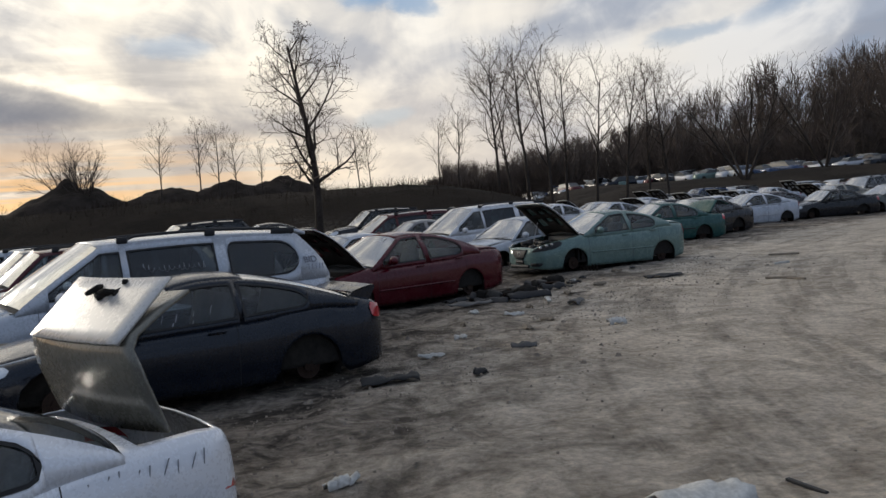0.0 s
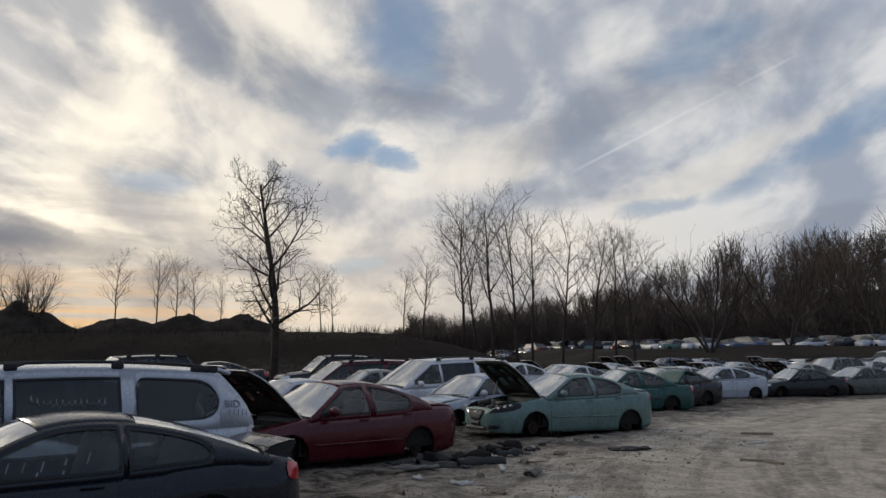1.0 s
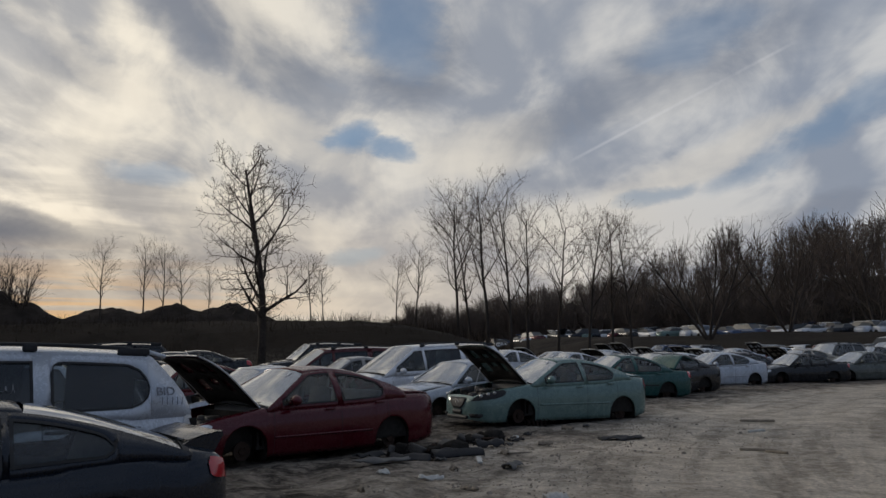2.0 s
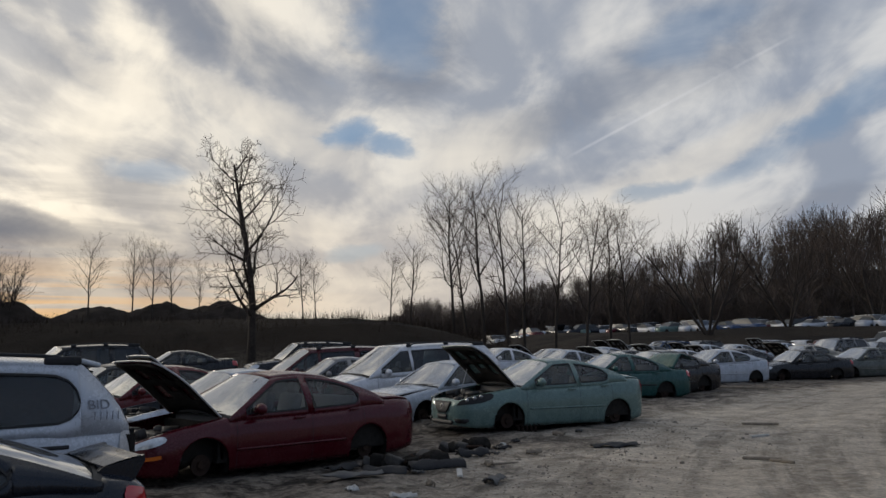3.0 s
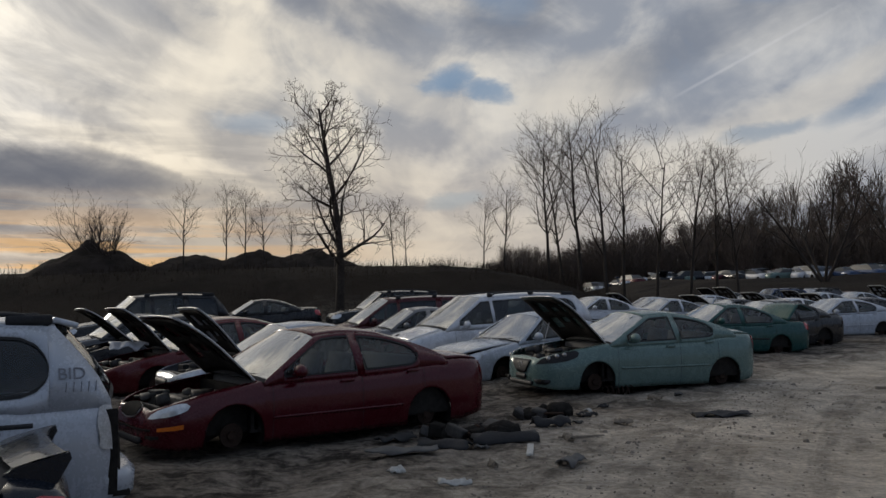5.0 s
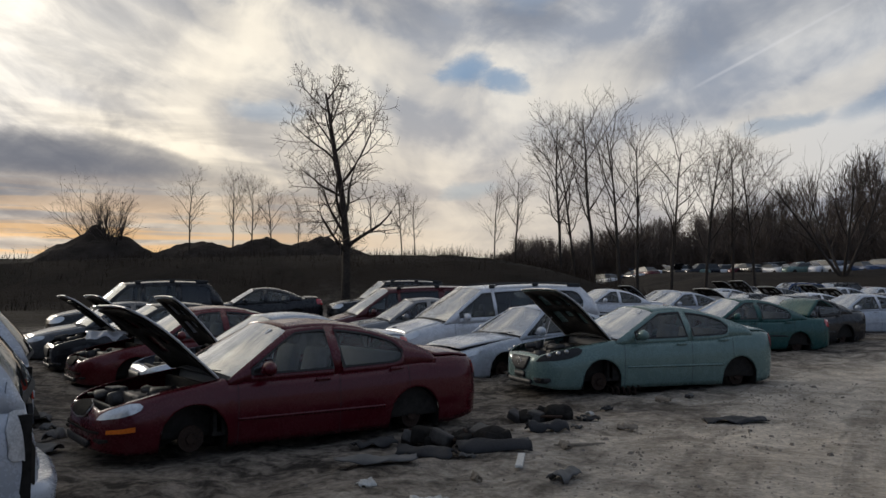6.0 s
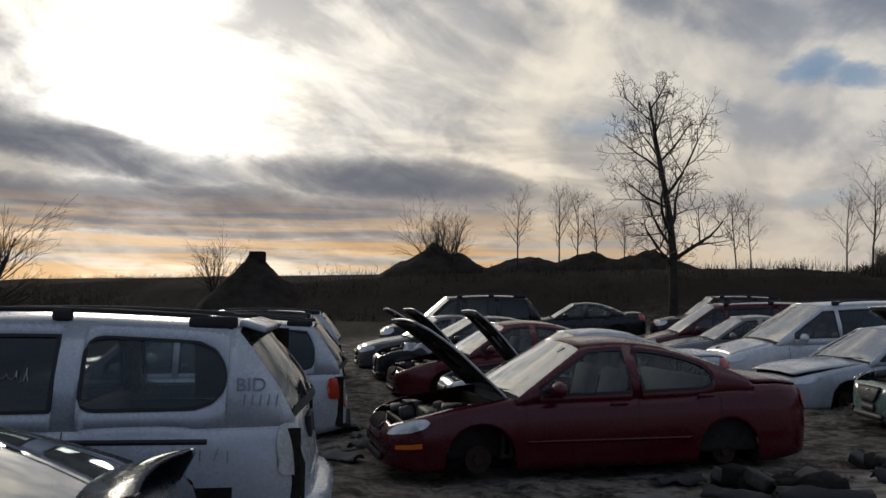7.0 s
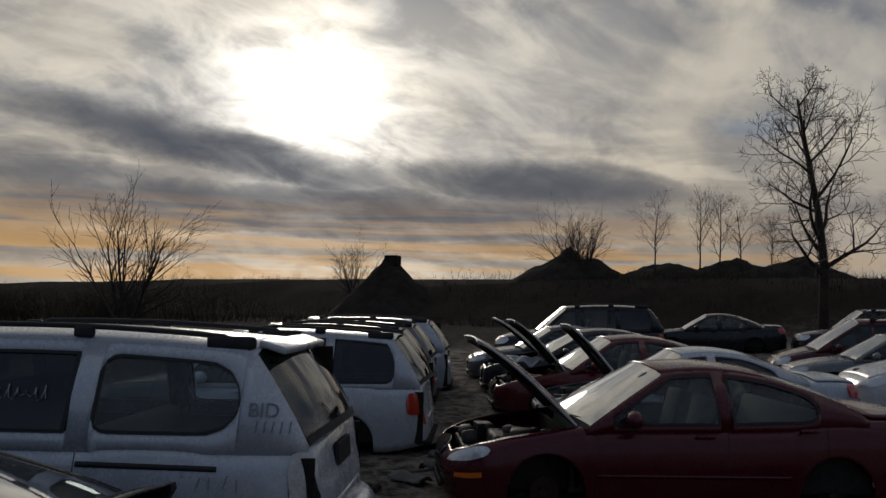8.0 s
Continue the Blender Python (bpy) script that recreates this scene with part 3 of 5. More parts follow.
    for w in s.windows:
        inside = [u for u in cuts if w[0] <= u <= w[1]]
        for side in (-1, 1):
            v, f = [], []
            rv, rf = [], []
            for u in inside:
                lo, hi = span(w, u)
                for z in (lo, (lo + hi) / 2, hi):
                    v.append((u, side * (s.cabin_v(u, z) - 0.012), z))
                for z in (lo - 0.012, lo + 0.012, hi - 0.010, hi + 0.012):
                    rv.append((u, side * (s.cabin_v(u, z) + 0.003), z))
            n = len(inside)
            pane = mesh_object("side_window", v, grid_faces(n, 3), w[3] if len(w) > 3 else GLASS, root, "tinted side window" if len(w) > 3 else "")
            mesh_object("window_seal", rv, [q for q in grid_faces(n, 4) if q[0] % 4 != 1 or q[0] < 4 or q[0] >= 4 * (n - 2)], RUBBER, pane, "black rubber seal")
    # roof, windshield and rear window
    nv = 10
    rv = []
    ru = [s.uw + (s.ur - s.uw) * i / 14 for i in range(15)]
    for u in ru:
        e = s.cabin_v(u, s.rail(u))
        for k in range(nv + 1):
            t = -1 + 2 * k / nv
            rv.append((u - 0.07 * (1 - t * t) * (1 if u == ru[0] else 0), e * t, s.rail(u) + (s.roof_drop + 0.02) * (1 - t ** 2) ** 0.8))
    thicken(mesh_object("roof", rv, grid_faces(15, nv + 1), PAINT, root), 0.02)

    def screen(u_low, u_top, forward, title, mat, bulge):
        v = []
        zl, zt = s.zs(u_low), s.rail(u_top)
        for i in range(9):
            k = i / 8
            u = u_low + (u_top - u_low) * k
            z = s.rail(u) if 0 < i < 8 else (zl if i == 0 else zt)
            w = s.cabin_v(u, z) - 0.015
            for j in range(nv + 1):
                t = -1 + 2 * j / nv
                c = (s.crown * 0.75) * (1 - k) + (s.roof_drop + 0.02) * k
                v.append((u - forward * bulge * (1 - t * t) * (1 - 0.4 * k), w * t, z + c * (1 - t * t) ** 0.8 - 0.012))
        pane = mesh_object(title, v, grid_faces(9, nv + 1), mat, root)
        border = [v[i * (nv + 1) + j] for i in (0, 1) for j in range(nv + 1)]
        border = [(x - forward * 0.006, y, z + 0.008) for x, y, z in border]
        border = border[:nv + 1] + [tuple(a + (b - a) * 0.45 for a, b in zip(p, q)) for p, q in zip(border, border[nv + 1:])]
        mesh_object("screen_border", border, grid_faces(2, nv + 1), RUBBER, pane, "black lower border")
        return pane

    front = screen(s.ua, s.uw, 1, "windshield", WINDSHIELD, 0.14)
    for y in (-0.30, 0.25):
        bm = bmesh.new()
        a, b = Vector((s.ua - 0.10, y, s.zs(s.ua) + 0.075)), Vector((s.ua - 0.02, y - 0.38, s.zs(s.ua) + 0.085))
        add_rod(bm, a, b, 0.010, 0.006, 5)
        part("wiper", bm, RUBBER, front, "black wiper arm")
    if not detail.get("no_rear_glass"):
        screen(s.uc, s.ur, -1, "rear_window", detail.get("rear_glass", GLASS), 0.10)

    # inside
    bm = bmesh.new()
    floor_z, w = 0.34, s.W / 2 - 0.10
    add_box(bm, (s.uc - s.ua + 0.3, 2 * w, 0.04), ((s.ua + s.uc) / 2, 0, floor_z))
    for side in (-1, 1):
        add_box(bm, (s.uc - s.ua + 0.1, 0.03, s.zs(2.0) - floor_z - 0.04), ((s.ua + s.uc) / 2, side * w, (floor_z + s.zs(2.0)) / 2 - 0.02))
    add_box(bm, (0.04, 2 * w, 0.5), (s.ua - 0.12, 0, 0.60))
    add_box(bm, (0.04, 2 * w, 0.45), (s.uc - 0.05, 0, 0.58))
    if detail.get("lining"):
        # headliner, far wall behind the last seats, cross board: added to keep windows dark
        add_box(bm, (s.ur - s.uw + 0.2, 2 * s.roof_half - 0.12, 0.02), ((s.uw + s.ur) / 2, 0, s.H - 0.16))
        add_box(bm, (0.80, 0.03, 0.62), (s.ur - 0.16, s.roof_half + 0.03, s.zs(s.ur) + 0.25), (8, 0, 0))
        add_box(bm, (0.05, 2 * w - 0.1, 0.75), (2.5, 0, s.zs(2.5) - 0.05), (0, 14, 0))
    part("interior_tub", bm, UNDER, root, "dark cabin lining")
    bm = bmesh.new()
    add_box(bm, (0.42, 2 * w - 0.04, 0.22), (s.ua + 0.22, 0, s.zs(s.ua) - 0.10), (0, 8, 0), 0.05)
    part("dashboard", bm, TRIM, root, "grey dashboard", True)
    bm = bmesh.new()
    ringpts = [Vector((s.ua + 0.52 + 0.07 * math.sin(a), -0.36 + 0.18 * math.cos(a), s.zs(s.ua) + 0.0 + 0.17 * math.sin(a))) for a in np.linspace(0, 2 * math.pi, 15)]
    for a, b in zip(ringpts, ringpts[1:]):
        add_rod(bm, a, b, 0.014, None, 6)
    part("steering_wheel", bm, RUBBER, root)
    rows = detail.get("seat_rows", [s.ua + 1.15])
    for r, u in enumerate(rows):
        for y in (-0.37, 0.37):
            bm = bmesh.new()
            add_box(bm, (0.50, 0.48, 0.16), (u - 0.22, y, floor_z + 0.22), (0, -6, 0), 0.05)
            add_box(bm, (0.14, 0.46, 0.60), (u + 0.10, y, floor_z + 0.55), (0, 14, 0), 0.06)
            add_box(bm, (0.09, 0.24, 0.16), (u + 0.20, y, floor_z + 0.92), (0, 14, 0), 0.04)
            part("seat", bm, SEAT, root, "grey cloth seat", True)
    u = detail.get("bench", s.uc - 0.55)
    bm = bmesh.new()
    add_box(bm, (0.14, 2 * w - 0.08, 0.55), (u, 0, floor_z + 0.50), (0, 16, 0), 0.05)
    add_box(bm, (0.48, 2 * w - 0.08, 0.16), (u - 0.30, 0, floor_z + 0.20), (0, -6, 0), 0.05)
    part("rear_bench", bm, SEAT, root, "grey cloth rear bench", True)

    # under the hood
    h0, h1 = s.hood
    bm = bmesh.new()
    zt = s.zs(h1)
    add_box(bm, (h1 - h0 + 0.12, s.W - 0.42, 0.03), ((h0 + h1) / 2, 0, 0.36))
    for side in (-1, 1):
        add_box(bm, (h1 - h0 - 0.42, 0.03, zt - 0.52), ((h0 + h1) / 2 + 0.20, side * (s.W / 2 - 0.24), zt / 2 + 0.06))
    part("engine_bay", bm, UNDER, root, "dark grimy engine bay")
    bm = bmesh.new()
    add_box(bm, (0.05, s.W * 0.46, 0.07), (h0 + 0.14, 0, s.zs(h0 + 0.14) - 0.07), (0, 0, 0), 0.015)
    add_box(bm, (0.03, s.W * 0.44, 0.24), (h0 + 0.17, 0, s.zs(h0) - 0.16), (0, 0, 0), 0.01)
    part("radiator_support", bm, PLASTIC, root, "black radiator support")
    rnd = random.Random(len(name) * 7 + int(s.L * 100))
    bm = bmesh.new()
    mid = (h0 + h1) / 2 + 0.05
    top = s.zs(mid) - 0.04
    add_box(bm, (0.42, 0.62, top - 0.42), (mid, 0.02, (top + 0.36) / 2 - 0.02), (0, 4, 0), 0.04)
    for k in range(9):
        add_box(bm, (rnd.uniform(0.08, 0.22), rnd.uniform(0.08, 0.24), rnd.uniform(0.06, 0.14)),
                (rnd.uniform(h0 + 0.14, h1 - 0.12), rnd.uniform(-0.52, 0.52), rnd.uniform(top - 0.12, top + 0.02)), (rnd.uniform(-10, 10), rnd.uniform(-10, 10), rnd.uniform(0, 90)), 0.02, 1)
    for k in range(7):
        a = Vector((rnd.uniform(h0 + 0.1, h1), rnd.uniform(-0.5, 0.5), top - 0.06))
        b = a + Vector((rnd.uniform(-0.25, 0.25), rnd.uniform(-0.35, 0.35), rnd.uniform(-0.02, 0.05)))
        add_rod(bm, a, b, 0.018, None, 6)
    part("engine", bm, ENGINE, root, "grimy engine block and hoses", True)
    bm = bmesh.new()
    add_box(bm, (0.17, 0.24, 0.19), (h0 + 0.42, 0.48, s.zs(h0 + 0.42) - 0.10), (0, 0, 6), 0.015)
    part("battery", bm, PLASTIC, root, "black battery")
    # hood on its hinge
    hinge = Vector((h1, 0, s.zs(h1) + s.crown * 0.5))
    hv = []
    hu = [h0 + (h1 - h0) * i / 8 for i in range(9)]
    for u in hu:
        half = [s.at(u, j) for j in (8, 8.5, 9, 9.5, 10, 10.5, 11)]
        grow = max(1.0, s.W / 2 * 0.835 * (0.80 + 0.20 * min(1.0, u / 0.45)) / half[0][0])
        for v, z in [(-v * grow, z) for v, z in half] + [(v * grow, z) for v, z in half[-2::-1]]:
            hv.append((u - hinge.x, v, z + 0.008 - hinge.z))
    hood = thicken(mesh_object("hood", hv, grid_faces(9, 13), PAINT, root), 0.012)
    hood.location = hinge
    # a bright tube along the edge paints in the sky's reflection
    rim = [Vector(hv[i * 13]) for i in range(8, -1, -1)] + [Vector(hv[k]) for k in range(1, 13)] + [Vector(hv[i * 13 + 12]) for i in range(1, 9)]
    rimv, rimf = [], []
    tube(rimv, rimf, [q + Vector((0, 0, -0.012)) for q in rim], [0.013] * len(rim), 6)
    mesh_object("hood_rim", rimv, rimf, RIM, hood, "bright hood edge with painted sky reflection")
    liner = [(x * 0.94 - 0.02, y * 0.92, z - 0.035) for x, y, z in hv]
    thicken(mesh_object("hood_liner", liner, grid_faces(9, 13, lambda i, j: (i in (1, 2, 4, 5) and j in (2, 3, 8, 9)) or (i in (2, 4) and j in (5, 6))), UNDER, hood, "black ribbed underside"), 0.02)
    if s.deck:
        d0, d1 = s.deck
        hinge = Vector((d0, 0, s.zs(d0) + s.crown * 0.5))
        dv = []
        for i in range(7):
            u = d0 + (d1 - d0) * i / 6
            half = [s.at(u, j) for j in (8, 8.5, 9, 9.5, 10, 10.5, 11)]
            for v, z in [(-v, z) for v, z in half] + [(v, z) for v, z in half[-2::-1]]:
                dv.append((u - hinge.x, v, z + 0.006 - hinge.z))
        # the lid's rear face
        for k, (du, dz) in enumerate(((0.05, -0.06), (0.10, -0.26), (0.13, -0.46))):
            dv += [(d1 - hinge.x + du, y * 0.98, z + dz) for _, y, z in dv[6 * 13:7 * 13]]
        lid = thicken(mesh_object("trunk_lid", dv, grid_faces(10, 13), PAINT, root), 0.02)
        lid.location = hinge
        bm = bmesh.new()
        add_box(bm, (d1 - d0, s.W - 0.5, 0.03), ((d0 + d1) / 2, 0, 0.45))
        part("trunk_floor", bm, UNDER, root, "dark trunk floor")

    # wheel wells with bare hubs
    for c in s.axles:
        for side in (-1, 1):
            wv = []
            for i in range(13):
                a = math.pi * (-0.12 + 1.24 * i / 12)
                for y in (s.W / 2 - 0.035, s.W / 2 - 0.36):
                    wv.append((c + (s.arch - 0.004) * math.cos(a), side * y, 0.315 + (s.arch - 0.004) * math.sin(a)))
            k = len(wv)
            wf = grid_faces(13, 2)
            wv.append((c, side * (s.W / 2 - 0.36), 0.315))
            wf += [(2 * i + 1, 2 * i + 3, k) for i in range(12)]
            well = mesh_object("wheel_well", wv, wf, UNDER, root, "dark wheel well")
            bm = bmesh.new()
            y = side * (s.W / 2 - 0.14)
            add_rod(bm, (c, y - 0.012, 0.315), (c, y + 0.012, 0.315), 0.138, None, 20)
            add_rod(bm, (c, y - 0.05 * side, 0.315), (c, y + 0.045 * side, 0.315), 0.07, 0.06, 12)
            add_rod(bm, (c, y - side * 0.25, 0.315), (c, y, 0.315), 0.035, None, 8)
            for k in range(5):
                a = k * 2 * math.pi / 5
                p = Vector((c + 0.052 * math.cos(a), y + 0.04 * side, 0.315 + 0.052 * math.sin(a)))
                add_rod(bm, p, p + Vector((0, 0.04 * side, 0)), 0.007, None, 5)
            part("brake_hub", bm, RUST, root, "bare rusty brake hub", False)
            bm = bmesh.new()
            add_rod(bm, (c + 0.05, side * (s.W / 2 - 0.27), 0.33), (c + 0.07, side * (s.W / 2 - 0.30), 0.62), 0.03, 0.045, 8)
            part("strut", bm, UNDER, root)

    # lamps, grille and small trim
    for side in (-1, 1):
        a, b, j0, j1 = detail["headlight"]
        v, f = skin_patch(s, a, b, j0, j1, 14, 5, 0.008, side, 2.3)
        lamp = mesh_object("headlight", v, f, detail.get("lamp_mat", LAMP), root, "clear headlight")
        if detail.get("black_lamp"):
            v, f = skin_patch(s, a - 0.02, b + 0.02, j0 - 0.15, j1 + 0.1, 14, 5, 0.004, side, 2.3)
            mesh_object("lamp_bezel", v, f, PLASTIC, lamp, "black lamp surround")
        if detail.get("amber"):
            v, f = skin_patch(s, *detail["amber"], 5, 2, 0.007, side)
            mesh_object("marker_lamp", v, f, AMBER, root, "amber marker lamp")
        a, b, j0, j1 = detail["taillight"]
        v, f = skin_patch(s, a, b, j0, j1, 10, 6, 0.008, side, 3.5)
        mesh_object("taillight", v, f, detail.get("tail_mat", REDLAMP), root, "red tail lamp")
        # mirror on a stalk
        bm = bmesh.new()
        uu = s.ua + detail.get("mirror", 0.42)
        zz = s.zs(uu) + 0.075
        y = side * (s.section(uu)[6][0] + 0.11)
        bmesh.ops.create_uvsphere(bm, u_segments=12, v_segments=8, radius=1, matrix=pose(uu, y, zz, 0, 0, side * 12) @ Matrix.Diagonal((0.085, 0.125, 0.085, 1)))
        add_box(bm, (0.06, 0.10, 0.035), (uu - 0.02, y - side * 0.10, zz - 0.045), (0, 0, 0), 0.01)
        part("side_mirror", bm, PAINT, root, "", True)
        for u in detail.get("handles", ()):
            v0, z0 = s.at(u, 5.55)
            bm = bmesh.new()
            add_box(bm, (0.19, 0.03, 0.028), (u, side * (v0 + 0.022), z0), (0, 0, 0), 0.010)
            add_box(bm, (0.12, 0.012, 0.06), (u, side * (v0 + 0.002), z0 - 0.008), (0, 0, 0), 0.005)
            part("door_handle", bm, PAINT, root, "", True)
        for u in detail.get("seams", ()):
            v, f = skin_patch(s, u, u + 0.007, 0.3, 6.0, 1, 14, 0.0025, side)
            mesh_object("door_seam", v, f, RUBBER, root, "thin dark door gap")
        if detail.get("strip"):
            a, b, z, mat = detail["strip"]
            v, f = skin_strip(s, a, b, z, z + 0.035, 24, 0.016, side)
            thicken(mesh_object("rub_strip", v, f, mat, root), 0.012)
    for title, rows, centre, mat, lab in detail.get("front", FRONT):
        v, f = front_patch(s, rows, centre)
        thicken(mesh_object(title, v, f, mat, root, lab), 0.02)
    bm = bmesh.new()
    add_box(bm, (0.05, s.W * 0.55, 0.10), (s.L - 0.012, 0, 0.60), (0, 0, 0), 0.02)
    part("rear_bumper_step", bm, detail.get("rear_step", PAINT), root, "", True)
    for a in detail.get("rack", ()):
        for side in (-1, 1):
            u0, u1 = s.uw + 0.25, s.ur - 0.05
            y = side * (s.roof_half - 0.02)
            pts = [Vector((u0 + (u1 - u0) * i / 12, y, s.rail(u0 + (u1 - u0) * i / 12) + (0.085 if 0 < i < 12 else 0.02))) for i in range(13)]
            v, f = [], []
            tube(v, f, pts, [0.019] * 13, 8)
            rail = mesh_object("roof_rail", v, f, PLASTIC, root, "dark roof rail")
            for u in (u0 + 0.05, (u0 + u1) / 2, u1 - 0.14):
                bm = bmesh.new()
                add_box(bm, (0.34 if u > u1 - 0.2 else 0.14, 0.06, 0.085), (u, y, s.rail(u) + 0.05), (0, 0, 0), 0.025)
                part("rail_foot", bm, PLASTIC, rail, "black rail foot", True)
    for o in root.children_recursive:
        if o.type == "MESH" and o.name.split(".")[0] in SKIN:
            outward(o, Vector((s.L * 0.5, 0, 0.55)) - o.location)
    return root


SKIN = ("body", "cabin_frame", "side_window", "roof", "windshield", "rear_window", "headlight", "taillight", "marker_lamp", "lamp_bezel", "door_seam", "rub_strip", "hood", "window_seal")


def put_car(root, x, y, turn, colour, label, copy=True, sink=0.17, hood=None, lid=None, tilt=0.0, lift=0.0, level=None, group="scrapped cars"):
    """Stand a car, nose at (x, y), tail towards turn, on its hubs."""
    c, s_ = math.cos(radians(turn)), math.sin(radians(turn))
    za, zb = land(x + 0.9 * c, y + 0.9 * s_), land(x + 3.5 * c, y + 3.5 * s_)
    pitch = -math.degrees(math.atan2(zb - za, 2.6)) + tilt
    z = za - (zb - za) * 0.9 / 2.6 - sink + lift
    m = pose(x, y, z, 0, pitch, turn) if level is None else pose(x, y, level, 0, tilt, turn)
    if copy:
        root = copy_thing(root, m)
    else:
        root.matrix_basis = m
    for o in root.children_recursive:
        o.color = (*colour, 1)
        if hood and o.name.split(".")[0] == "hood":
            o.rotation_euler = (0, radians(hood), 0)
        if lid and o.name.split(".")[0] == "trunk_lid":
            o.rotation_euler = (0, -radians(lid), 0)
    return tagged(root, label, "car", group)


def low_car(name, s, dark):
    """A far car: body, panes and roof in few faces."""
    root = new(name)
    us = [0, 0.1, 0.45, s.hood[1], s.ua + 0.05, 2.2, s.uc, s.L - 0.3, s.L - 0.03, s.L]
    us = sorted(set(us))
    ring = []
    for u in us:
        half = [s.section(u)[j] for j in (0, 3, 6, 8, 11)]
        half[0] = (half[0][0], 0.25)
        ring.append([(u, -v, z) for v, z in half] + [(u, v, z) for v, z in half[-2::-1]])
    cols = len(ring[0])
    f = grid_faces(len(us), cols) + [tuple(range(cols - 1, -1, -1)), tuple((len(us) - 1) * cols + i for i in range(cols))]
    mesh_object("body", [p for r in ring for p in r], f, PAINT, root)
    base = [(u, sd * (s.section(u)[6][0] - 0.01), s.zs(u)) for u in (s.ua, s.uc) for sd in (-1, 1)]
    top = [(u, sd * s.roof_half, s.H - 0.05) for u in (s.uw, s.ur) for sd in (-1, 1)]
    mesh_object("window_band", base + top, [(0, 1, 5, 4), (2, 6, 7, 3), (0, 4, 6, 2), (1, 3, 7, 5)], dark, root, "dark windows", False)
    rv = []
    for i in range(5):
        u = s.uw - 0.06 + (s.ur - s.uw + 0.12) * i / 4
        for t in (-1, -0.6, 0, 0.6, 1):
            rv.append((u, t * (s.roof_half + 0.02), s.H - 0.07 + 0.07 * (1 - t * t) - 0.02 * abs(i - 2) / 2))
    thicken(mesh_object("roof", rv, grid_faces(5, 5), PAINT, root), 0.05)
    for c in s.axles:
        for side in (-1, 1):
            bm = bmesh.new()
            add_rod(bm, (c, side * (s.W / 2 - 0.1), 0.30), (c, side * (s.W / 2 + 0.006), 0.30), 0.30, None, 12)
            part("wheel_well", bm, UNDER, root, "dark wheel well")
    for o in root.children:
        if o.name.split(".")[0] != "wheel_well":
            outward(o, (s.L * 0.5, 0, 0.6))
    h0, h1 = s.hood
    hv = [(u - h1, y, s.zs(u) + s.crown * 0.9 * (1 - (abs(y) / 0.75) ** 2) + 0.015 - s.zs(h1)) for u in np.linspace(h0, h1, 4) for y in (-0.66, -0.33, 0, 0.33, 0.66)]
    hood = thicken(mesh_object("hood", hv, grid_faces(4, 5), PAINT, root), 0.03)
    hood.location = (h1, 0, s.zs(h1))
    return root


R0 = (0.0, 0.0)
# noses: name, rows of height and half width, place across, material and label
FRONT = [("grille", [(0.50, 0.30), (0.56, 0.34), (0.61, 0.33)], 0.0, PLASTIC, "black grille"), ("air_intake", [(0.27, 0.40), (0.36, 0.42)], 0.0, PLASTIC, "black lower intake"),
         ("plate_mount", [(0.39, 0.17), (0.47, 0.17)], 0.0, PLASTIC, "empty black plate mount")]
FRONT_FIVE = [("grille", [(0.47, 0.13), (0.52, 0.20), (0.58, 0.26), (0.64, 0.30), (0.69, 0.31)], 0.0, PLASTIC, "dark five-sided grille"), ("air_intake", [(0.26, 0.36), (0.30, 0.42), (0.34, 0.40)], 0.0, PLASTIC, "wide black lower intake"),
              ("plate_mount", [(0.36, 0.17), (0.45, 0.17)], 0.0, PLASTIC, "empty black plate mount"),
              ("corner_intake", [(0.30, 0.08), (0.34, 0.13), (0.38, 0.12)], -0.60, PLASTIC, "black corner intake"), ("corner_intake", [(0.30, 0.08), (0.34, 0.13), (0.38, 0.12)], 0.60, PLASTIC, "black corner intake")]
FRONT_OVAL = [("grille_hole", [(0.545 + 0.15 * k / 8, 0.03 + 0.27 * math.sqrt(max(0.0, 1 - (k / 4 - 1) ** 2))) for k in range(9)], 0.0, UNDER, "dark hole of the missing grille"), ("bumper_groove", [(0.43, 0.60), (0.45, 0.60)], 0.0, UNDER, "dark groove in the bumper"),
              ("air_intake", [(0.27, 0.38), (0.31, 0.46), (0.35, 0.44)], 0.0, PLASTIC, "black lower intake")]
SEDAN = Shape(4.50, 1.73, 1.42, (0.90, 3.51), [(0, 0.57), (0.02, 0.63), (0.06, 0.67), (0.12, 0.695), (0.3, 0.745), (0.6, 0.795), (1.22, 0.875), (1.5, 0.905), (2.5, 0.925), (3.3, 0.955), (3.72, 0.985), (4.2, 0.985), (4.40, 0.955), (4.47, 0.86), (4.5, 0.74)],
              (1.28, 2.02, 2.98, 3.72), 0.545, [(1.46, 2.36, R0), (2.48, 3.30, (0, 0.10))], (0.10, 1.22), (3.84, 4.36), 0.075)
OLDSEDAN = Shape(4.76, 1.80, 1.49, (0.93, 3.70), [(0, 0.53), (0.02, 0.585), (0.06, 0.63), (0.12, 0.665), (0.28, 0.725), (0.6, 0.80), (1.25, 0.90), (1.5, 0.935), (2.6, 0.955), (3.4, 0.985), (3.9, 1.01), (4.35, 1.015), (4.62, 0.985), (4.71, 0.88), (4.76, 0.72)],
                 (1.30, 2.10, 3.15, 4.02), 0.555, [(1.56, 2.58, R0), (2.70, 3.56, (0, 0.16))], (0.08, 1.25), (4.08, 4.60), 0.08, 0.365, round_back=True)
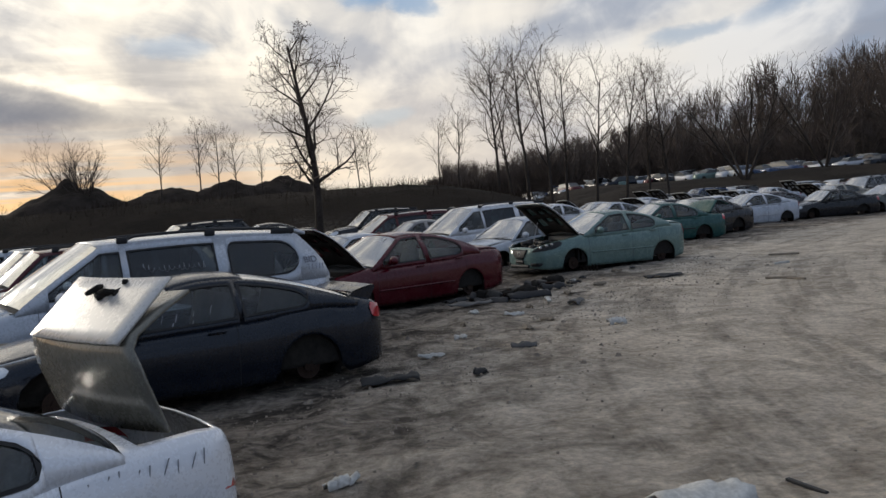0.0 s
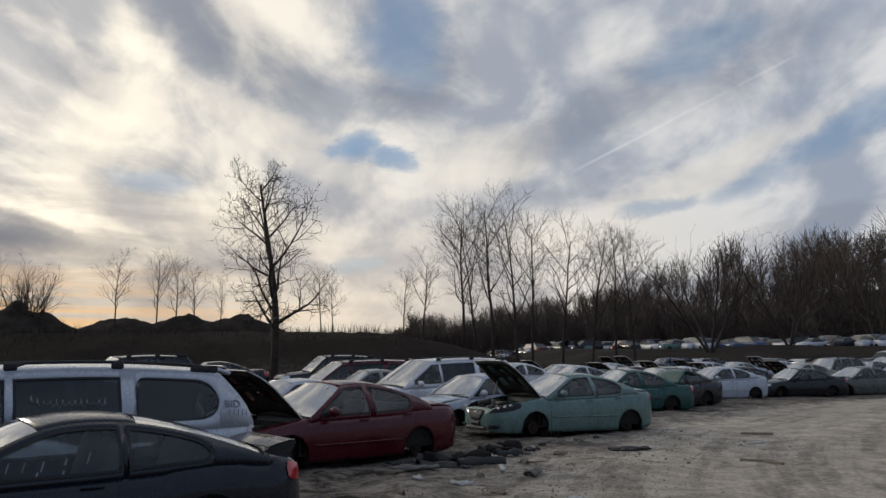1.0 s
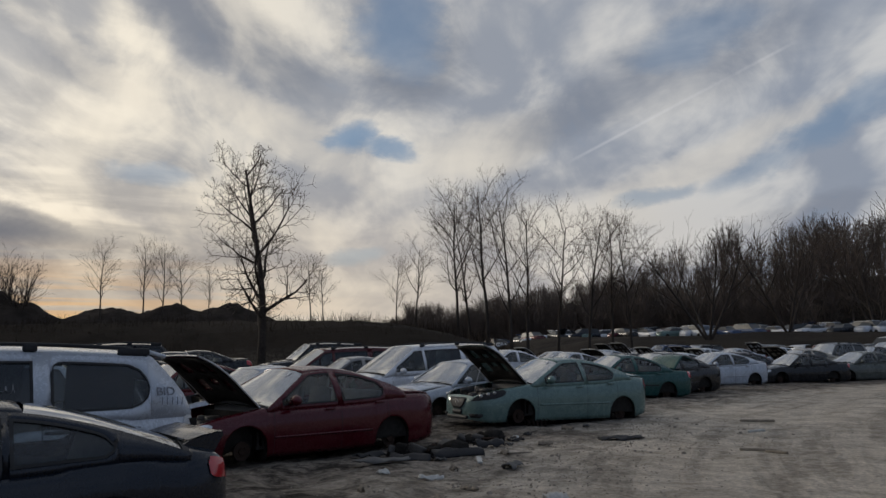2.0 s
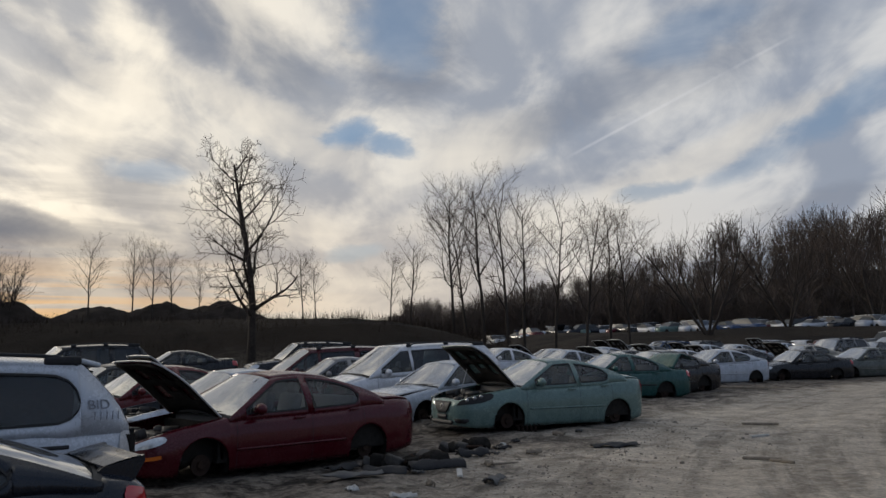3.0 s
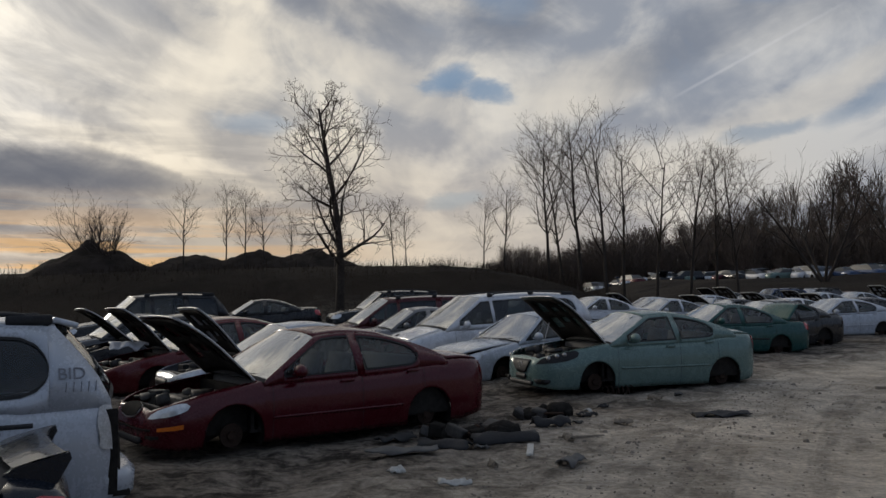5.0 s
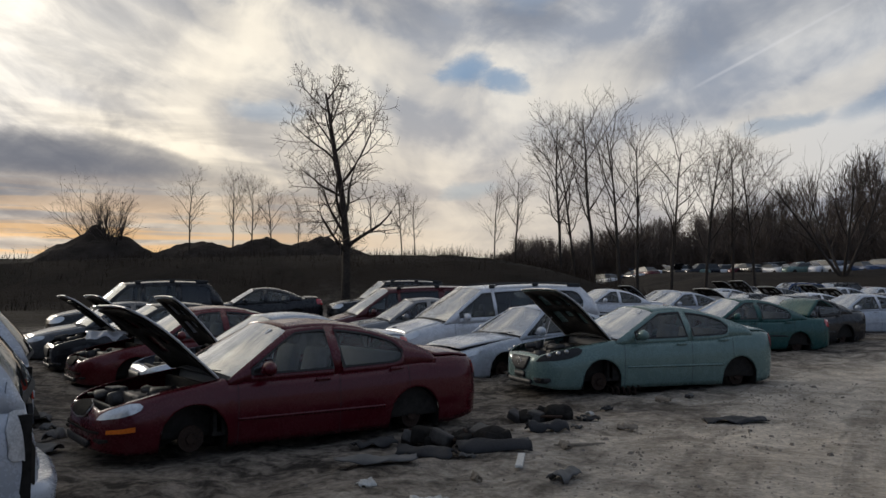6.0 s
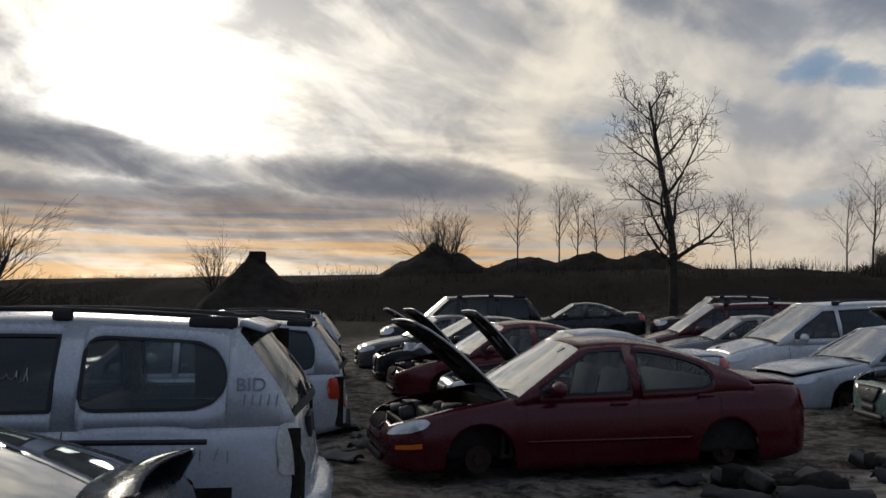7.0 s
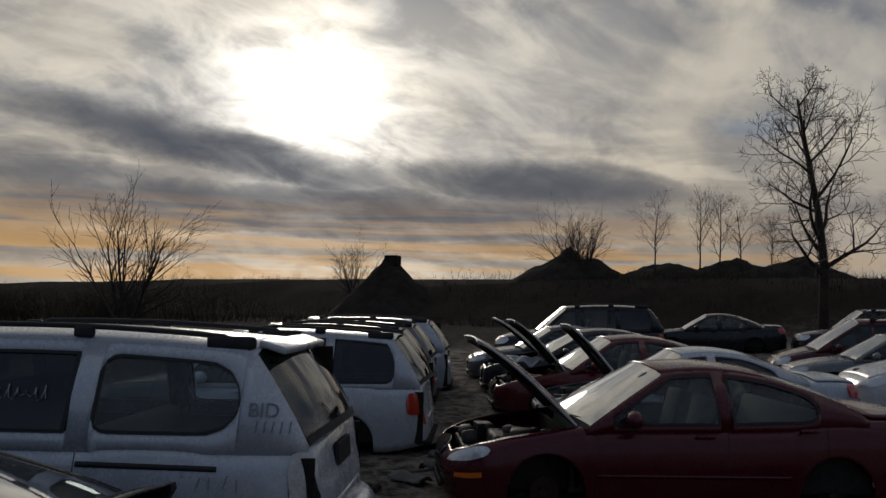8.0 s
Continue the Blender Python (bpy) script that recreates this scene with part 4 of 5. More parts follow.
HATCHY = Shape(4.45, 1.755, 1.48, (1.00, 3.65), [(0, 0.60), (0.02, 0.66), (0.06, 0.705), (0.12, 0.74), (0.3, 0.80), (0.6, 0.85), (1.26, 0.945), (1.5, 0.96), (2.5, 0.985), (3.3, 1.02), (3.75, 1.055), (4.16, 1.055), (4.36, 1.03), (4.42, 0.92), (4.45, 0.74)],
               (1.27, 2.12, 3.16, 3.92), 0.555, [(1.62, 2.62, R0), (2.73, 3.46, (0, 0.14))], (0.07, 1.25), (3.96, 4.32), 0.085, 0.35, round_back=True)
COUPE = Shape(4.44, 1.76, 1.39, (0.93, 3.46), [(0, 0.54), (0.02, 0.59), (0.06, 0.625), (0.12, 0.65), (0.35, 0.715), (0.7, 0.765), (1.25, 0.85), (1.6, 0.88), (2.5, 0.915), (3.2, 0.96), (3.9, 0.99), (4.2, 0.97), (4.36, 0.93), (4.42, 0.82), (4.44, 0.70)],
              (1.22, 2.05, 2.85, 4.06), 0.55, [(1.52, 2.70, R0), (2.75, 3.50, (0, 0.14))], (0.18, 1.18), None, 0.075, 0.36, True,
              arc=[(1.22, 0.85), (1.6, 1.085), (2.05, 1.28), (2.4, 1.335), (2.85, 1.32), (3.3, 1.235), (3.7, 1.115), (4.06, 0.985)])
VAN = Shape(5.13, 1.97, 1.78, (0.95, 3.97), [(0, 0.60), (0.02, 0.68), (0.06, 0.74), (0.12, 0.79), (0.35, 0.88), (0.9, 1.00), (1.3, 1.045), (2.5, 1.06), (4.0, 1.08), (4.9, 1.10), (5.02, 1.09), (5.06, 0.86), (5.11, 0.72), (5.13, 0.60)],
            (0.98, 1.98, 4.62, 5.02), 0.70, [(1.35, 2.22, R0), (2.30, 3.42, R0, DARKGLASS), (3.58, 4.56, (0.12, 0.24))], (0.16, 0.93), None, 0.09, 0.36, roof_drop=0.055)
SUV = Shape(4.55, 1.83, 1.72, (0.90, 3.52), [(0, 0.66), (0.02, 0.75), (0.06, 0.81), (0.12, 0.85), (0.35, 0.91), (0.9, 0.97), (1.25, 1.01), (2.5, 1.03), (3.6, 1.06), (4.35, 1.08), (4.47, 1.07), (4.50, 0.84), (4.53, 0.70), (4.55, 0.60)],
            (1.22, 1.92, 4.10, 4.46), 0.64, [(1.45, 2.30, R0), (2.38, 3.20, R0), (3.32, 4.12, (0, 0.12), DARKGLASS)], (0.15, 1.16), None, 0.08, 0.37, roof_drop=0.05)
D_SEDAN = dict(headlight=(0.03, 0.42, 4.9, 7.0), taillight=(4.22, 4.485, 4.6, 7.4), handles=(2.22, 3.18), seams=(1.32, 2.42, 3.36), strip=(1.35, 3.15, 0.52, PLASTIC))
D_OLD = dict(front=FRONT_OVAL, headlight=(0.04, 0.42, 4.9, 6.9), taillight=(4.60, 4.745, 4.6, 7.2), handles=(2.42, 3.42), seams=(1.40, 2.64, 3.60), amber=(0.10, 0.34, 3.1, 3.6), strip=(1.4, 3.25, 0.47, PAINT))
D_HATCH = dict(front=FRONT_FIVE, lamp_mat=PLASTIC, headlight=(0.04, 0.64, 5.0, 7.3), taillight=(4.30, 4.435, 4.4, 7.4), handles=(2.48, 3.32), seams=(1.40, 2.68, 3.50), strip=(1.45, 3.3, 0.52, PAINT), black_lamp=True)
D_COUPE = dict(headlight=(0.05, 0.55, 5.0, 7.4), taillight=(4.20, 4.40, 4.6, 6.7), handles=(2.45,), seams=(1.40, 2.66), seat_rows=[2.55], rear_glass=WINDSHIELD)
D_VAN = dict(headlight=(0.03, 0.45, 4.8, 7.2), taillight=(4.90, 5.08, 3.4, 6.3), tail_mat=RIM, sill=0.05, lining=True, handles=(2.10, 2.42), seams=(1.22, 2.26, 3.50), strip=(3.52, 4.45, 0.92, PLASTIC), seat_rows=[2.35], bench=3.4, rack=(1,), rear_glass=GLASS, mirror=0.5)
D_SUV = dict(headlight=(0.03, 0.40, 4.8, 7.0), taillight=(4.28, 4.535, 3.4, 5.5), handles=(2.16, 3.06), seams=(1.30, 2.34, 3.26), strip=(1.3, 3.1, 0.5, PLASTIC), rack=(1,), rear_glass=DARKGLASS, tail_mat=ORANGELAMP)

RED, SEAFOAM, SILVER, NAVY, WHITE = (0.070, 0.003, 0.009), (0.125, 0.195, 0.182), (0.45, 0.48, 0.53), (0.0055, 0.0095, 0.018), (0.62, 0.63, 0.66)
BLACK, MAROON, TEAL, GREY, TAN, BLUE = (0.014, 0.015, 0.018), (0.07, 0.014, 0.018), (0.018, 0.075, 0.07), (0.17, 0.175, 0.185), (0.33, 0.30, 0.25), (0.03, 0.06, 0.14)

red_car = put_car(build_car("sedan", OLDSEDAN, D_OLD), -2.80, 15.01, 41.7, RED, "dark red sedan with open hood, stripped of wheels", False, hood=52, level=-0.17)
green_car = put_car(build_car("sedan", HATCHY, D_HATCH), 1.81, 20.17, 26.4, SEAFOAM, "pale green sedan with open hood and bare hubs", False, hood=52, level=-0.05, tilt=0.4)
silver_van = put_car(build_car("minivan", VAN, D_VAN), -6.20, 9.92, 34.1, SILVER, "silver minivan with roof rails and missing tail lamps", False, level=-0.17)
coupe = put_car(build_car("coupe", COUPE, D_COUPE), -4.79, 8.02, 32.8, NAVY, "dark blue coupe with tail wing and bare hubs", False, level=-0.19, tilt=0.7)
sedan = put_car(build_car("sedan", SEDAN, D_SEDAN), 0.3, 22.2, 38, SILVER, "silver sedan with crumpled hood among other wrecks", False, 0.20, hood=3)
suv = put_car(build_car("suv", SUV, D_SUV), -8.51, 14.76, 34.5, SILVER, "silver sport utility vehicle with orange tail lamps", False, 0.20)
trunk_car = put_car(sedan, -4.76, 2.36, 48, (0.74, 0.76, 0.80), "white sedan with trunk lid open, its shade painted grey", level=-0.52, lid=100, hood=0.01)
put_car(silver_van, -1.13, 24.9, 29.6, WHITE, "white minivan with missing front parts", sink=0.22)
wreck = put_car(red_car, -6.28, 21.04, 40.3, (0.10, 0.012, 0.015), "wrecked red sedan with crumpled raised hood", hood=58)
put_car(sedan, -4.12, 19.06, 37, SILVER, "silver sedan with raised hood beside a red sedan", hood=58, sink=0.12)
put_car(green_car, -8.0, 23.2, 38, BLACK, "black sedan with raised hood in a row of wrecks", hood=50)
put_car(sedan, -9.9, 25.3, 38, (0.08, 0.083, 0.09), "dark grey sedan in a row of wrecks", hood=0.01)
put_car(suv, -10.6, 27.5, 34, BLACK, "black sport utility vehicle with smashed windshield", sink=0.02)
put_car(suv, -10.2, 16.8, 36, MAROON, "maroon sport utility vehicle with roof rails", sink=0.20)
put_car(suv, -11.5, 18.7, 36, GREY, "grey sport utility vehicle with roof rails", sink=0.20)
put_car(silver_van, -13.3, 20.6, 36, SILVER, "silver minivan in a row of wrecks", sink=0.25)
put_car(sedan, -9.9, 35.8, 22, BLACK, "black sedan parked before the dirt bank", hood=0.01)
put_car(silver_van, -4.0, 29.9, 22, MAROON, "maroon minivan among white wrecks", sink=0.38)
put_car(sedan, -3.0, 27.6, 24, GREY, "dark grey sedan beside a minivan", sink=0.25, hood=0.01)
put_car(suv, -5.2, 36.5, 22, BLACK, "black sport utility vehicle before the dirt bank", sink=0.25)
put_car(sedan, 5.0, 27.6, 20, TEAL, "dark teal sedan with raised trunk lid", lid=55, hood=0.01)
put_car(red_car, 7.15, 29.5, 34, BLACK, "black sedan on bare hubs", hood=0.01)
put_car(green_car, 11.0, 36.2, 18, SILVER, "silver sedan on bare hubs", hood=0.01)
put_car(red_car, 13.2, 39.6, 20, (0.022, 0.02, 0.03), "dark purple sedan between two others", hood=0.01)
put_car(sedan, 15.6, 39.0, 12, BLACK, "black sedan with battered nose", hood=0.01)
put_car(green_car, 19.5, 41.0, 14, (0.10, 0.11, 0.10), "grey sedan missing a front door", hood=0.01)

low = [low_car("sedan", SEDAN, FARGLASS), low_car("minivan", VAN, FARGLASS), low_car("sedan", HATCHY, FARGLASS), low_car("suv", SUV, FARGLASS)]
COLOURS = [(WHITE, "white"), (SILVER, "silver"), (GREY, "grey"), (BLACK, "black"), (NAVY, "dark blue"), (MAROON, "maroon"), (TAN, "tan"), (SEAFOAM, "pale green"), (WHITE, "white"), (SILVER, "silver"), (RED, "red"), (BLUE, "blue")]
rng = random.Random(11)
first = [True] * 4


def far_car(x, y, turn, group):
    k = rng.choice((0, 0, 2, 2, 1, 3))
    c, word = rng.choice(COLOURS + [(WHITE, "white"), (SILVER, "silver"), ((0.75, 0.75, 0.76), "white")])
    kind = ("sedan", "minivan", "sedan", "sport utility vehicle")[k]
    up = rng.random() < 0.25
    put_car(low[k], x, y, turn + rng.uniform(-5, 5), c, f"{word} scrapped {kind} " + ("with raised hood in a far row" if up else "standing in a far row"), not first[k], 0.12, 50 if up else 0.01, group=group)
    first[k] = False


kinds = [(sedan, "sedan"), (green_car, "sedan"), (red_car, "sedan"), (suv, "sport utility vehicle"), (silver_van, "minivan"), (sedan, "sedan"), (green_car, "sedan")]


def row_car(x, y, turn, low_only=False):
    """A car of the nearer rows, with all its parts."""
    tpl, kind = rng.choice(kinds[:3] if low_only else kinds)
    c, word = rng.choice(COLOURS)
    up = rng.random() < 0.35
    put_car(tpl, x, y, turn + rng.uniform(-6, 6), c, f"{word} scrapped {kind} " + ("with raised hood in a row" if up else "standing in a row"), True, 0.17, rng.uniform(40, 60) if up else 0.01, rng.uniform(40, 95) if rng.random() < 0.2 else 0.01, group="rows of scrapped cars")


# rows along the road and behind it
for r in range(4):
    for k in range(15):
        x, y = 23.4 + 3.1 * k - 3.4 * r + rng.uniform(-0.4, 0.4), 43.2 + 1.9 * k + 5.2 * r + rng.uniform(-0.4, 0.4)
        if k + 1.5 * r < 8:
            row_car(x, y, 24)
        else:
            far_car(x, y, 24, "far rows of scrapped cars")
for r in range(1, 3):
    for k in range(5):
        row_car(5.4 + 3.0 * k - 2.6 * r, 32.6 + 1.9 * k + 5.2 * r + rng.uniform(-0.3, 0.3), 24, True)
# the lot at the foot of the hill
for r in range(5):
    for k in range(30):
        x, y = 12 + 2.9 * k + 1.5 * r, 136 - 2.1 * k + 5.8 * r + rng.uniform(-1, 1)
        if rng.random() < 0.9:
            far_car(x, y, rng.choice((20, 110)), "cars at the foot of the hill")


# ---- bare trees ----
def limb(store, rnd, start, way, length, radius, depth, spec):
    """One limb that winds upwards, with its side limbs."""
    n = 6 if depth > 2 else 4
    pts, radii = [start.copy()], [radius]
    p, d = start.copy(), way.normalized()
    for i in range(n):
        wob = spec["wobble"] * (1.0 if depth < spec["depth"] else 0.35)
        d = (d + Vector((rnd.gauss(0, wob), rnd.gauss(0, wob), rnd.gauss(0, wob) + spec["rise"])) * 0.5).normalized()
        p = p + d * (length / n)
        pts.append(p.copy())
        radii.append(radius * (1 - 0.80 * (i + 1) / n) + spec["tip"])
    v, f = store["trunk"] if depth >= spec["depth"] - spec["thick"] else store["twigs"]
    tube(v, f, pts, radii, 7 if depth == spec["depth"] else (5 if depth >= spec["depth"] - 1 else 3))
    if depth == 0:
        return
    kids = spec["kids"][spec["depth"] - depth]
    for k in range(kids):
        t = spec["first"] + (1 - spec["first"]) * (k + rnd.random() * 0.7) / kids if depth == spec["depth"] else 0.18 + 0.82 * (k + rnd.random()) / kids
        i = min(n - 1, int(t * n))
        q = pts[i].lerp(pts[i + 1], t * n - i)
        axis = (pts[i + 1] - pts[i]).normalized()
        out = axis.orthogonal()
        out.rotate(Matrix.Rotation(k * 2.4 + rnd.uniform(-0.6, 0.6), 3, axis))
        spread = spec["open"] * rnd.uniform(0.75, 1.25)
        side = (axis * math.cos(spread) + out.normalized() * math.sin(spread)).normalized()
        scale = (spec["reach"] * (spec["shape"][0] + spec["shape"][1] * math.sin(math.pi * min(1.0, (t - spec["first"]) / (1 - spec["first"]) * 0.85 + 0.12))) if depth == spec["depth"] else 0.62 * (1.15 - 0.55 * t)) * rnd.uniform(0.75, 1.2)
        limb(store, rnd, q, side, length * scale, max(radii[i] * 0.52, spec["tip"] * 1.3), depth - 1, spec)


def bare_tree(name, seed, height, radius, spec, label, stems=1):
    rnd = random.Random(seed)
    store = {"trunk": ([], []), "twigs": ([], [])}
    for k in range(stems):
        a = k * 2 * math.pi / stems + rnd.uniform(-0.4, 0.4)
        lean = 0.0 if stems == 1 else rnd.uniform(0.25, 0.75)
        limb(store, rnd, Vector((0, 0, -0.3)), Vector((math.cos(a) * lean, math.sin(a) * lean, 1)), height * (1 if stems == 1 else rnd.uniform(0.8, 1.05)), radius, spec["depth"], spec)
    root = new(name)
    mesh_object("trunk", *store["trunk"], BARK, root, "dark bark trunk and limbs")
    mesh_object("crown", *store["twigs"], TWIG, root, "bare winter twigs")
    return tagged(root, label, "tree", "bare trees")


BIG = dict(depth=4, thick=1, kids=(16, 6, 5, 4), first=0.20, open=0.95, reach=0.35, wobble=0.24, rise=0.15, tip=0.0045, shape=(0.34, 0.62))
SLIM = dict(depth=3, thick=1, kids=(11, 6, 5), first=0.30, open=0.80, reach=0.38, wobble=0.26, rise=0.18, tip=0.0045, shape=(0.40, 0.65))
FAN = dict(shape=(1.0, 0.0), depth=3, thick=1, kids=(6, 4, 3), first=0.25, open=0.50, reach=0.55, wobble=0.20, rise=0.05, tip=0.005)
SCRUB = dict(shape=(0.5, 0.5), depth=2, thick=0, kids=(9, 6), first=0.2, open=0.6, reach=0.5, wobble=0.22, rise=0.16, tip=0.013)


def stand(tree, x, y, turn=0.0, size=1.0, copy=False):
    m = pose(x, y, land(x, y), 0, 0, turn)
    ob = copy_thing(tree, m) if copy else tree
    ob.matrix_basis = m
    ob.scale = (size, size, size)
    return ob


big = stand(bare_tree("tree", 5, 10.9, 0.25, BIG, "tall bare tree with dark trunk beyond the cars"), -7.35, 49.2, 40, 1.04)
slim = [bare_tree("tree", 21 + k, 11.6, 0.14, SLIM, "slim bare tree in a winter grove") for k in range(3)]
GROVE = [(4.3, 65, 0, 0.90), (6.5, 65, 1, 1.02), (8.2, 64, 2, 0.98), (9.6, 66, 0, 0.95), (11.9, 66, 1, 0.93), (14.1, 66, 2, 0.92), (16.2, 67, 0, 0.90), (17.5, 66, 1, 0.86), (5.4, 67, 2, 0.85), (1.2, 64, 1, 0.52), (-0.3, 66, 2, 0.42)]
for i, (x, y, k, size) in enumerate(GROVE):
    stand(slim[k], x, y, 67 * i, size, i > 2 or i != k)
fan = stand(bare_tree("tree", 40, 5.6, 0.10, FAN, "bare shrubby tree with many fanning stems", 7), -36, 32, 0, 1.0)
for i, (x, y, size) in enumerate([(-27.5, 62.5, 0.72), (-25.5, 60.5, 0.62), (-43.5, 56, 0.6)]):
    stand(fan, x, y, 80 * i + 30, size, True)
for i, (x, y, k, size) in enumerate([(-19.3, 58, 1, 0.42), (-17.2, 60, 0, 0.44), (-15.6, 59, 2, 0.42), (-14.6, 60, 1, 0.38), (-12.8, 60, 0, 0.30), (-5.7, 58, 2, 0.34), (-5.0, 59, 0, 0.30), (-10.2, 60, 2, 0.28)]):
    stand(slim[k], x, y, 50 * i + 20, size, True)
round_tree = stand(bare_tree("tree", 61, 11.5, 0.18, FAN, "round-crowned bare tree on the hillside", 4), 33, 93, 0, 0.95)
for i, (x, y, size) in enumerate([(44, 98, 0.85), (60, 108, 0.95)]):
    stand(round_tree, x, y, 70 * i + 15, size, True)


def woods():
    """Far woods and brush: many small bare trees in one mesh."""
    rnd = random.Random(3)
    shapes = []
    for k in range(10):
        store = {"trunk": ([], []), "twigs": ([], [])}
        spec = dict(SCRUB, kids=(16, 7), tip=0.0020) if k < 5 else dict(SCRUB, kids=(13, 4), first=0.02, open=0.55, reach=0.75, tip=0.0048)
        limb(store, rnd, Vector((0, 0, -0.02)), Vector((0, 0, 1)), 1.0, 0.012, 2, spec)
        v = store["trunk"][0] + store["twigs"][0]
        n = len(store["trunk"][0])
        f = store["trunk"][1] + [tuple(i + n for i in q) for q in store["twigs"][1]]
        shapes.append((np.array([tuple(p) for p in v]), np.array(f)))
    vs, fs, n = [], [], 0
    def plant(x, y, h, wide=1.0, bush=False):
        nonlocal n
        v, f = shapes[rnd.randrange(5) + (5 if bush else 0)]
        a = rnd.uniform(0, 6.3)
        c, s_ = math.cos(a) * h * wide, math.sin(a) * h * wide
        w = np.stack([v[:, 0] * c - v[:, 1] * s_ + x, v[:, 0] * s_ + v[:, 1] * c + y, v[:, 2] * h + land(x, y)], 1)
        vs.append(w)
        fs.append(f + n)
        n += len(w)
    for k in range(1250):
        x, p = rnd.uniform(0, 175), rnd.uniform(141, 205)
        y = (p - 0.62 * x) / 0.75
        if k % 3:
            plant(x, y, rnd.uniform(2.0, 4.2), rnd.uniform(1.0, 1.6), True)
        else:
            plant(x, y, rnd.uniform(5.0, 8.0) + 6.0 * ramp01(x, 25, 85) * rnd.random(), rnd.uniform(0.8, 1.15))
    for _ in range(620):
        x = rnd.uniform(-30, 62)
        plant(x, (rnd.uniform(133, 150) - 0.62 * x) / 0.75, rnd.uniform(1.6, 3.2) + 3.0 * ramp01(x, -10, 12) * rnd.random(), rnd.uniform(0.9, 1.5), True)
    me = bpy.data.meshes.new("woods")
    me.from_pydata(np.concatenate(vs), [], np.concatenate(fs))
    me.materials.append(TWIG)
    tagged(new("far_woods", me), "dense bare winter woods on the far hill", "woods", kind="stuff")


def brush():
    """Dry brush on the bank and along its top."""
    rnd = random.Random(8)
    vs, fs = [], []
    def clump(x, y, h, sticks, wide):
        z = land(x, y)
        for _ in range(sticks):
            bx, by = x + rnd.gauss(0, wide), y + rnd.gauss(0, wide)
            tx, ty, hh = bx + rnd.gauss(0, 0.25 * h), by + rnd.gauss(0, 0.25 * h), h * rnd.uniform(0.4, 1.1)
            r = 0.018
            k = len(vs)
            a = rnd.uniform(0, 6.3)
            for t in (0, 2.1, 4.2):
                vs.append((bx + r * math.cos(a + t), by + r * math.sin(a + t), z - 0.05))
            vs.append((tx, ty, z + hh))
            fs.extend([(k, k + 1, k + 3), (k + 1, k + 2, k + 3), (k + 2, k, k + 3)])
            if hh > 0.8:
                for q in (0.45, 0.65):
                    mx, my, mz = bx + (tx - bx) * q, by + (ty - by) * q, z + hh * q
                    k = len(vs)
                    vs.extend([(mx - 0.012, my, mz), (mx + 0.012, my, mz), (mx, my + 0.012, mz + 0.02), (mx + rnd.gauss(0, 0.2 * h), my + rnd.gauss(0, 0.2 * h), mz + 0.3 * h)])
                    fs.extend([(k, k + 1, k + 3), (k + 1, k + 2, k + 3), (k + 2, k, k + 3)])
    for _ in range(550):
        x = rnd.uniform(-75, 8)
        y = rnd.uniform(47, 60) - 0.10 * x + (-0.45 * max(0, -x - 22))
        clump(x, y, rnd.uniform(0.25, 0.8), 12, 0.9)
    for _ in range(110):
        x = rnd.uniform(-80, 20)
        clump(x, 62 - 0.45 * max(0, -x - 22) + rnd.uniform(-3, 4), rnd.uniform(0.3, 1.1), 12, 1.4)
    for _ in range(260):
        x = rnd.uniform(-100, 0)
        clump(x, 72 + 0.42 * min(0, x + 34) + rnd.uniform(-6, 10), rnd.uniform(0.2, 0.65), 20, 1.8)
    for _ in range(60):
        x = rnd.uniform(-75, -42)
        clump(x, 42 + 0.5 * (x + 42) + rnd.uniform(-3, 5), rnd.uniform(1.6, 3.0), 40, 1.4)
    for _ in range(420):
        x = rnd.uniform(0, 95)
        clump(x, rnd.uniform(58, 72) - 0.1 * x, rnd.uniform(0.4, 1.0), 14, 0.9)
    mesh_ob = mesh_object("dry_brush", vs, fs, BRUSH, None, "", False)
    tagged(mesh_ob, "dry brown brush along the dirt bank", "brush", kind="stuff")


woods()
brush()


# ---- dirt mounds on the bank ----
def mound(x, y, length, width, height, turn, seed, label):
    v = []
    n, m = 40, 26
    for i in range(n):
        for j in range(m):
            a, b = -1 + 2 * i / (n - 1), -1 + 2 * j / (m - 1)
            r = math.sqrt(a * a + b * b)
            p = Vector((a * length * 0.5 + seed * 9.7, b * width * 0.5, seed))
            h = max(0.0, 1 - r) ** (0.85 if seed == 1 else 0.6) * (1 + 0.22 * noise.noise(p * 0.6)) + 0.10 * noise.noise(p * 2.2) * (1 - min(1, r))
            v.append((a * length / 2, b * width / 2, h * height - 0.5 * r))
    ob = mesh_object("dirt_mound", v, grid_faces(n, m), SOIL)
    ob.matrix_basis = pose(x, y, land(x, y) - 0.65, 0, 0, turn)
    return tagged(ob, label, "dirt mound", "mounds on the bank")


mound(-38, 54.5, 9.5, 9.5, 4.0, 30, 1, "pointed dark dirt mound with block on top")
mound(-27, 61.5, 11, 9, 2.7, 20, 2, "dark dirt mound on the bank")
mound(-19.5, 60.5, 11, 8, 2.0, 10, 3, "low lumpy ridge of dumped dirt")
mound(-15.5, 61.5, 12, 8, 2.2, 5, 4, "low lumpy ridge of dumped dirt")
mound(-12.0, 62, 11, 8, 2.1, 5, 5, "low lumpy ridge of dumped dirt")
bm = bmesh.new()
add_box(bm, (1.0, 0.9, 0.75), (0, 0, 0.25), (0, 0, 20), 0.06)
block = part("concrete_block", bm, SOIL)
block.matrix_basis = pose(-38, 54.5, land(-38, 54.5) + 2.9, 0, 0, 0)
tagged(block, "dark concrete block lying on a dirt mound", "block")


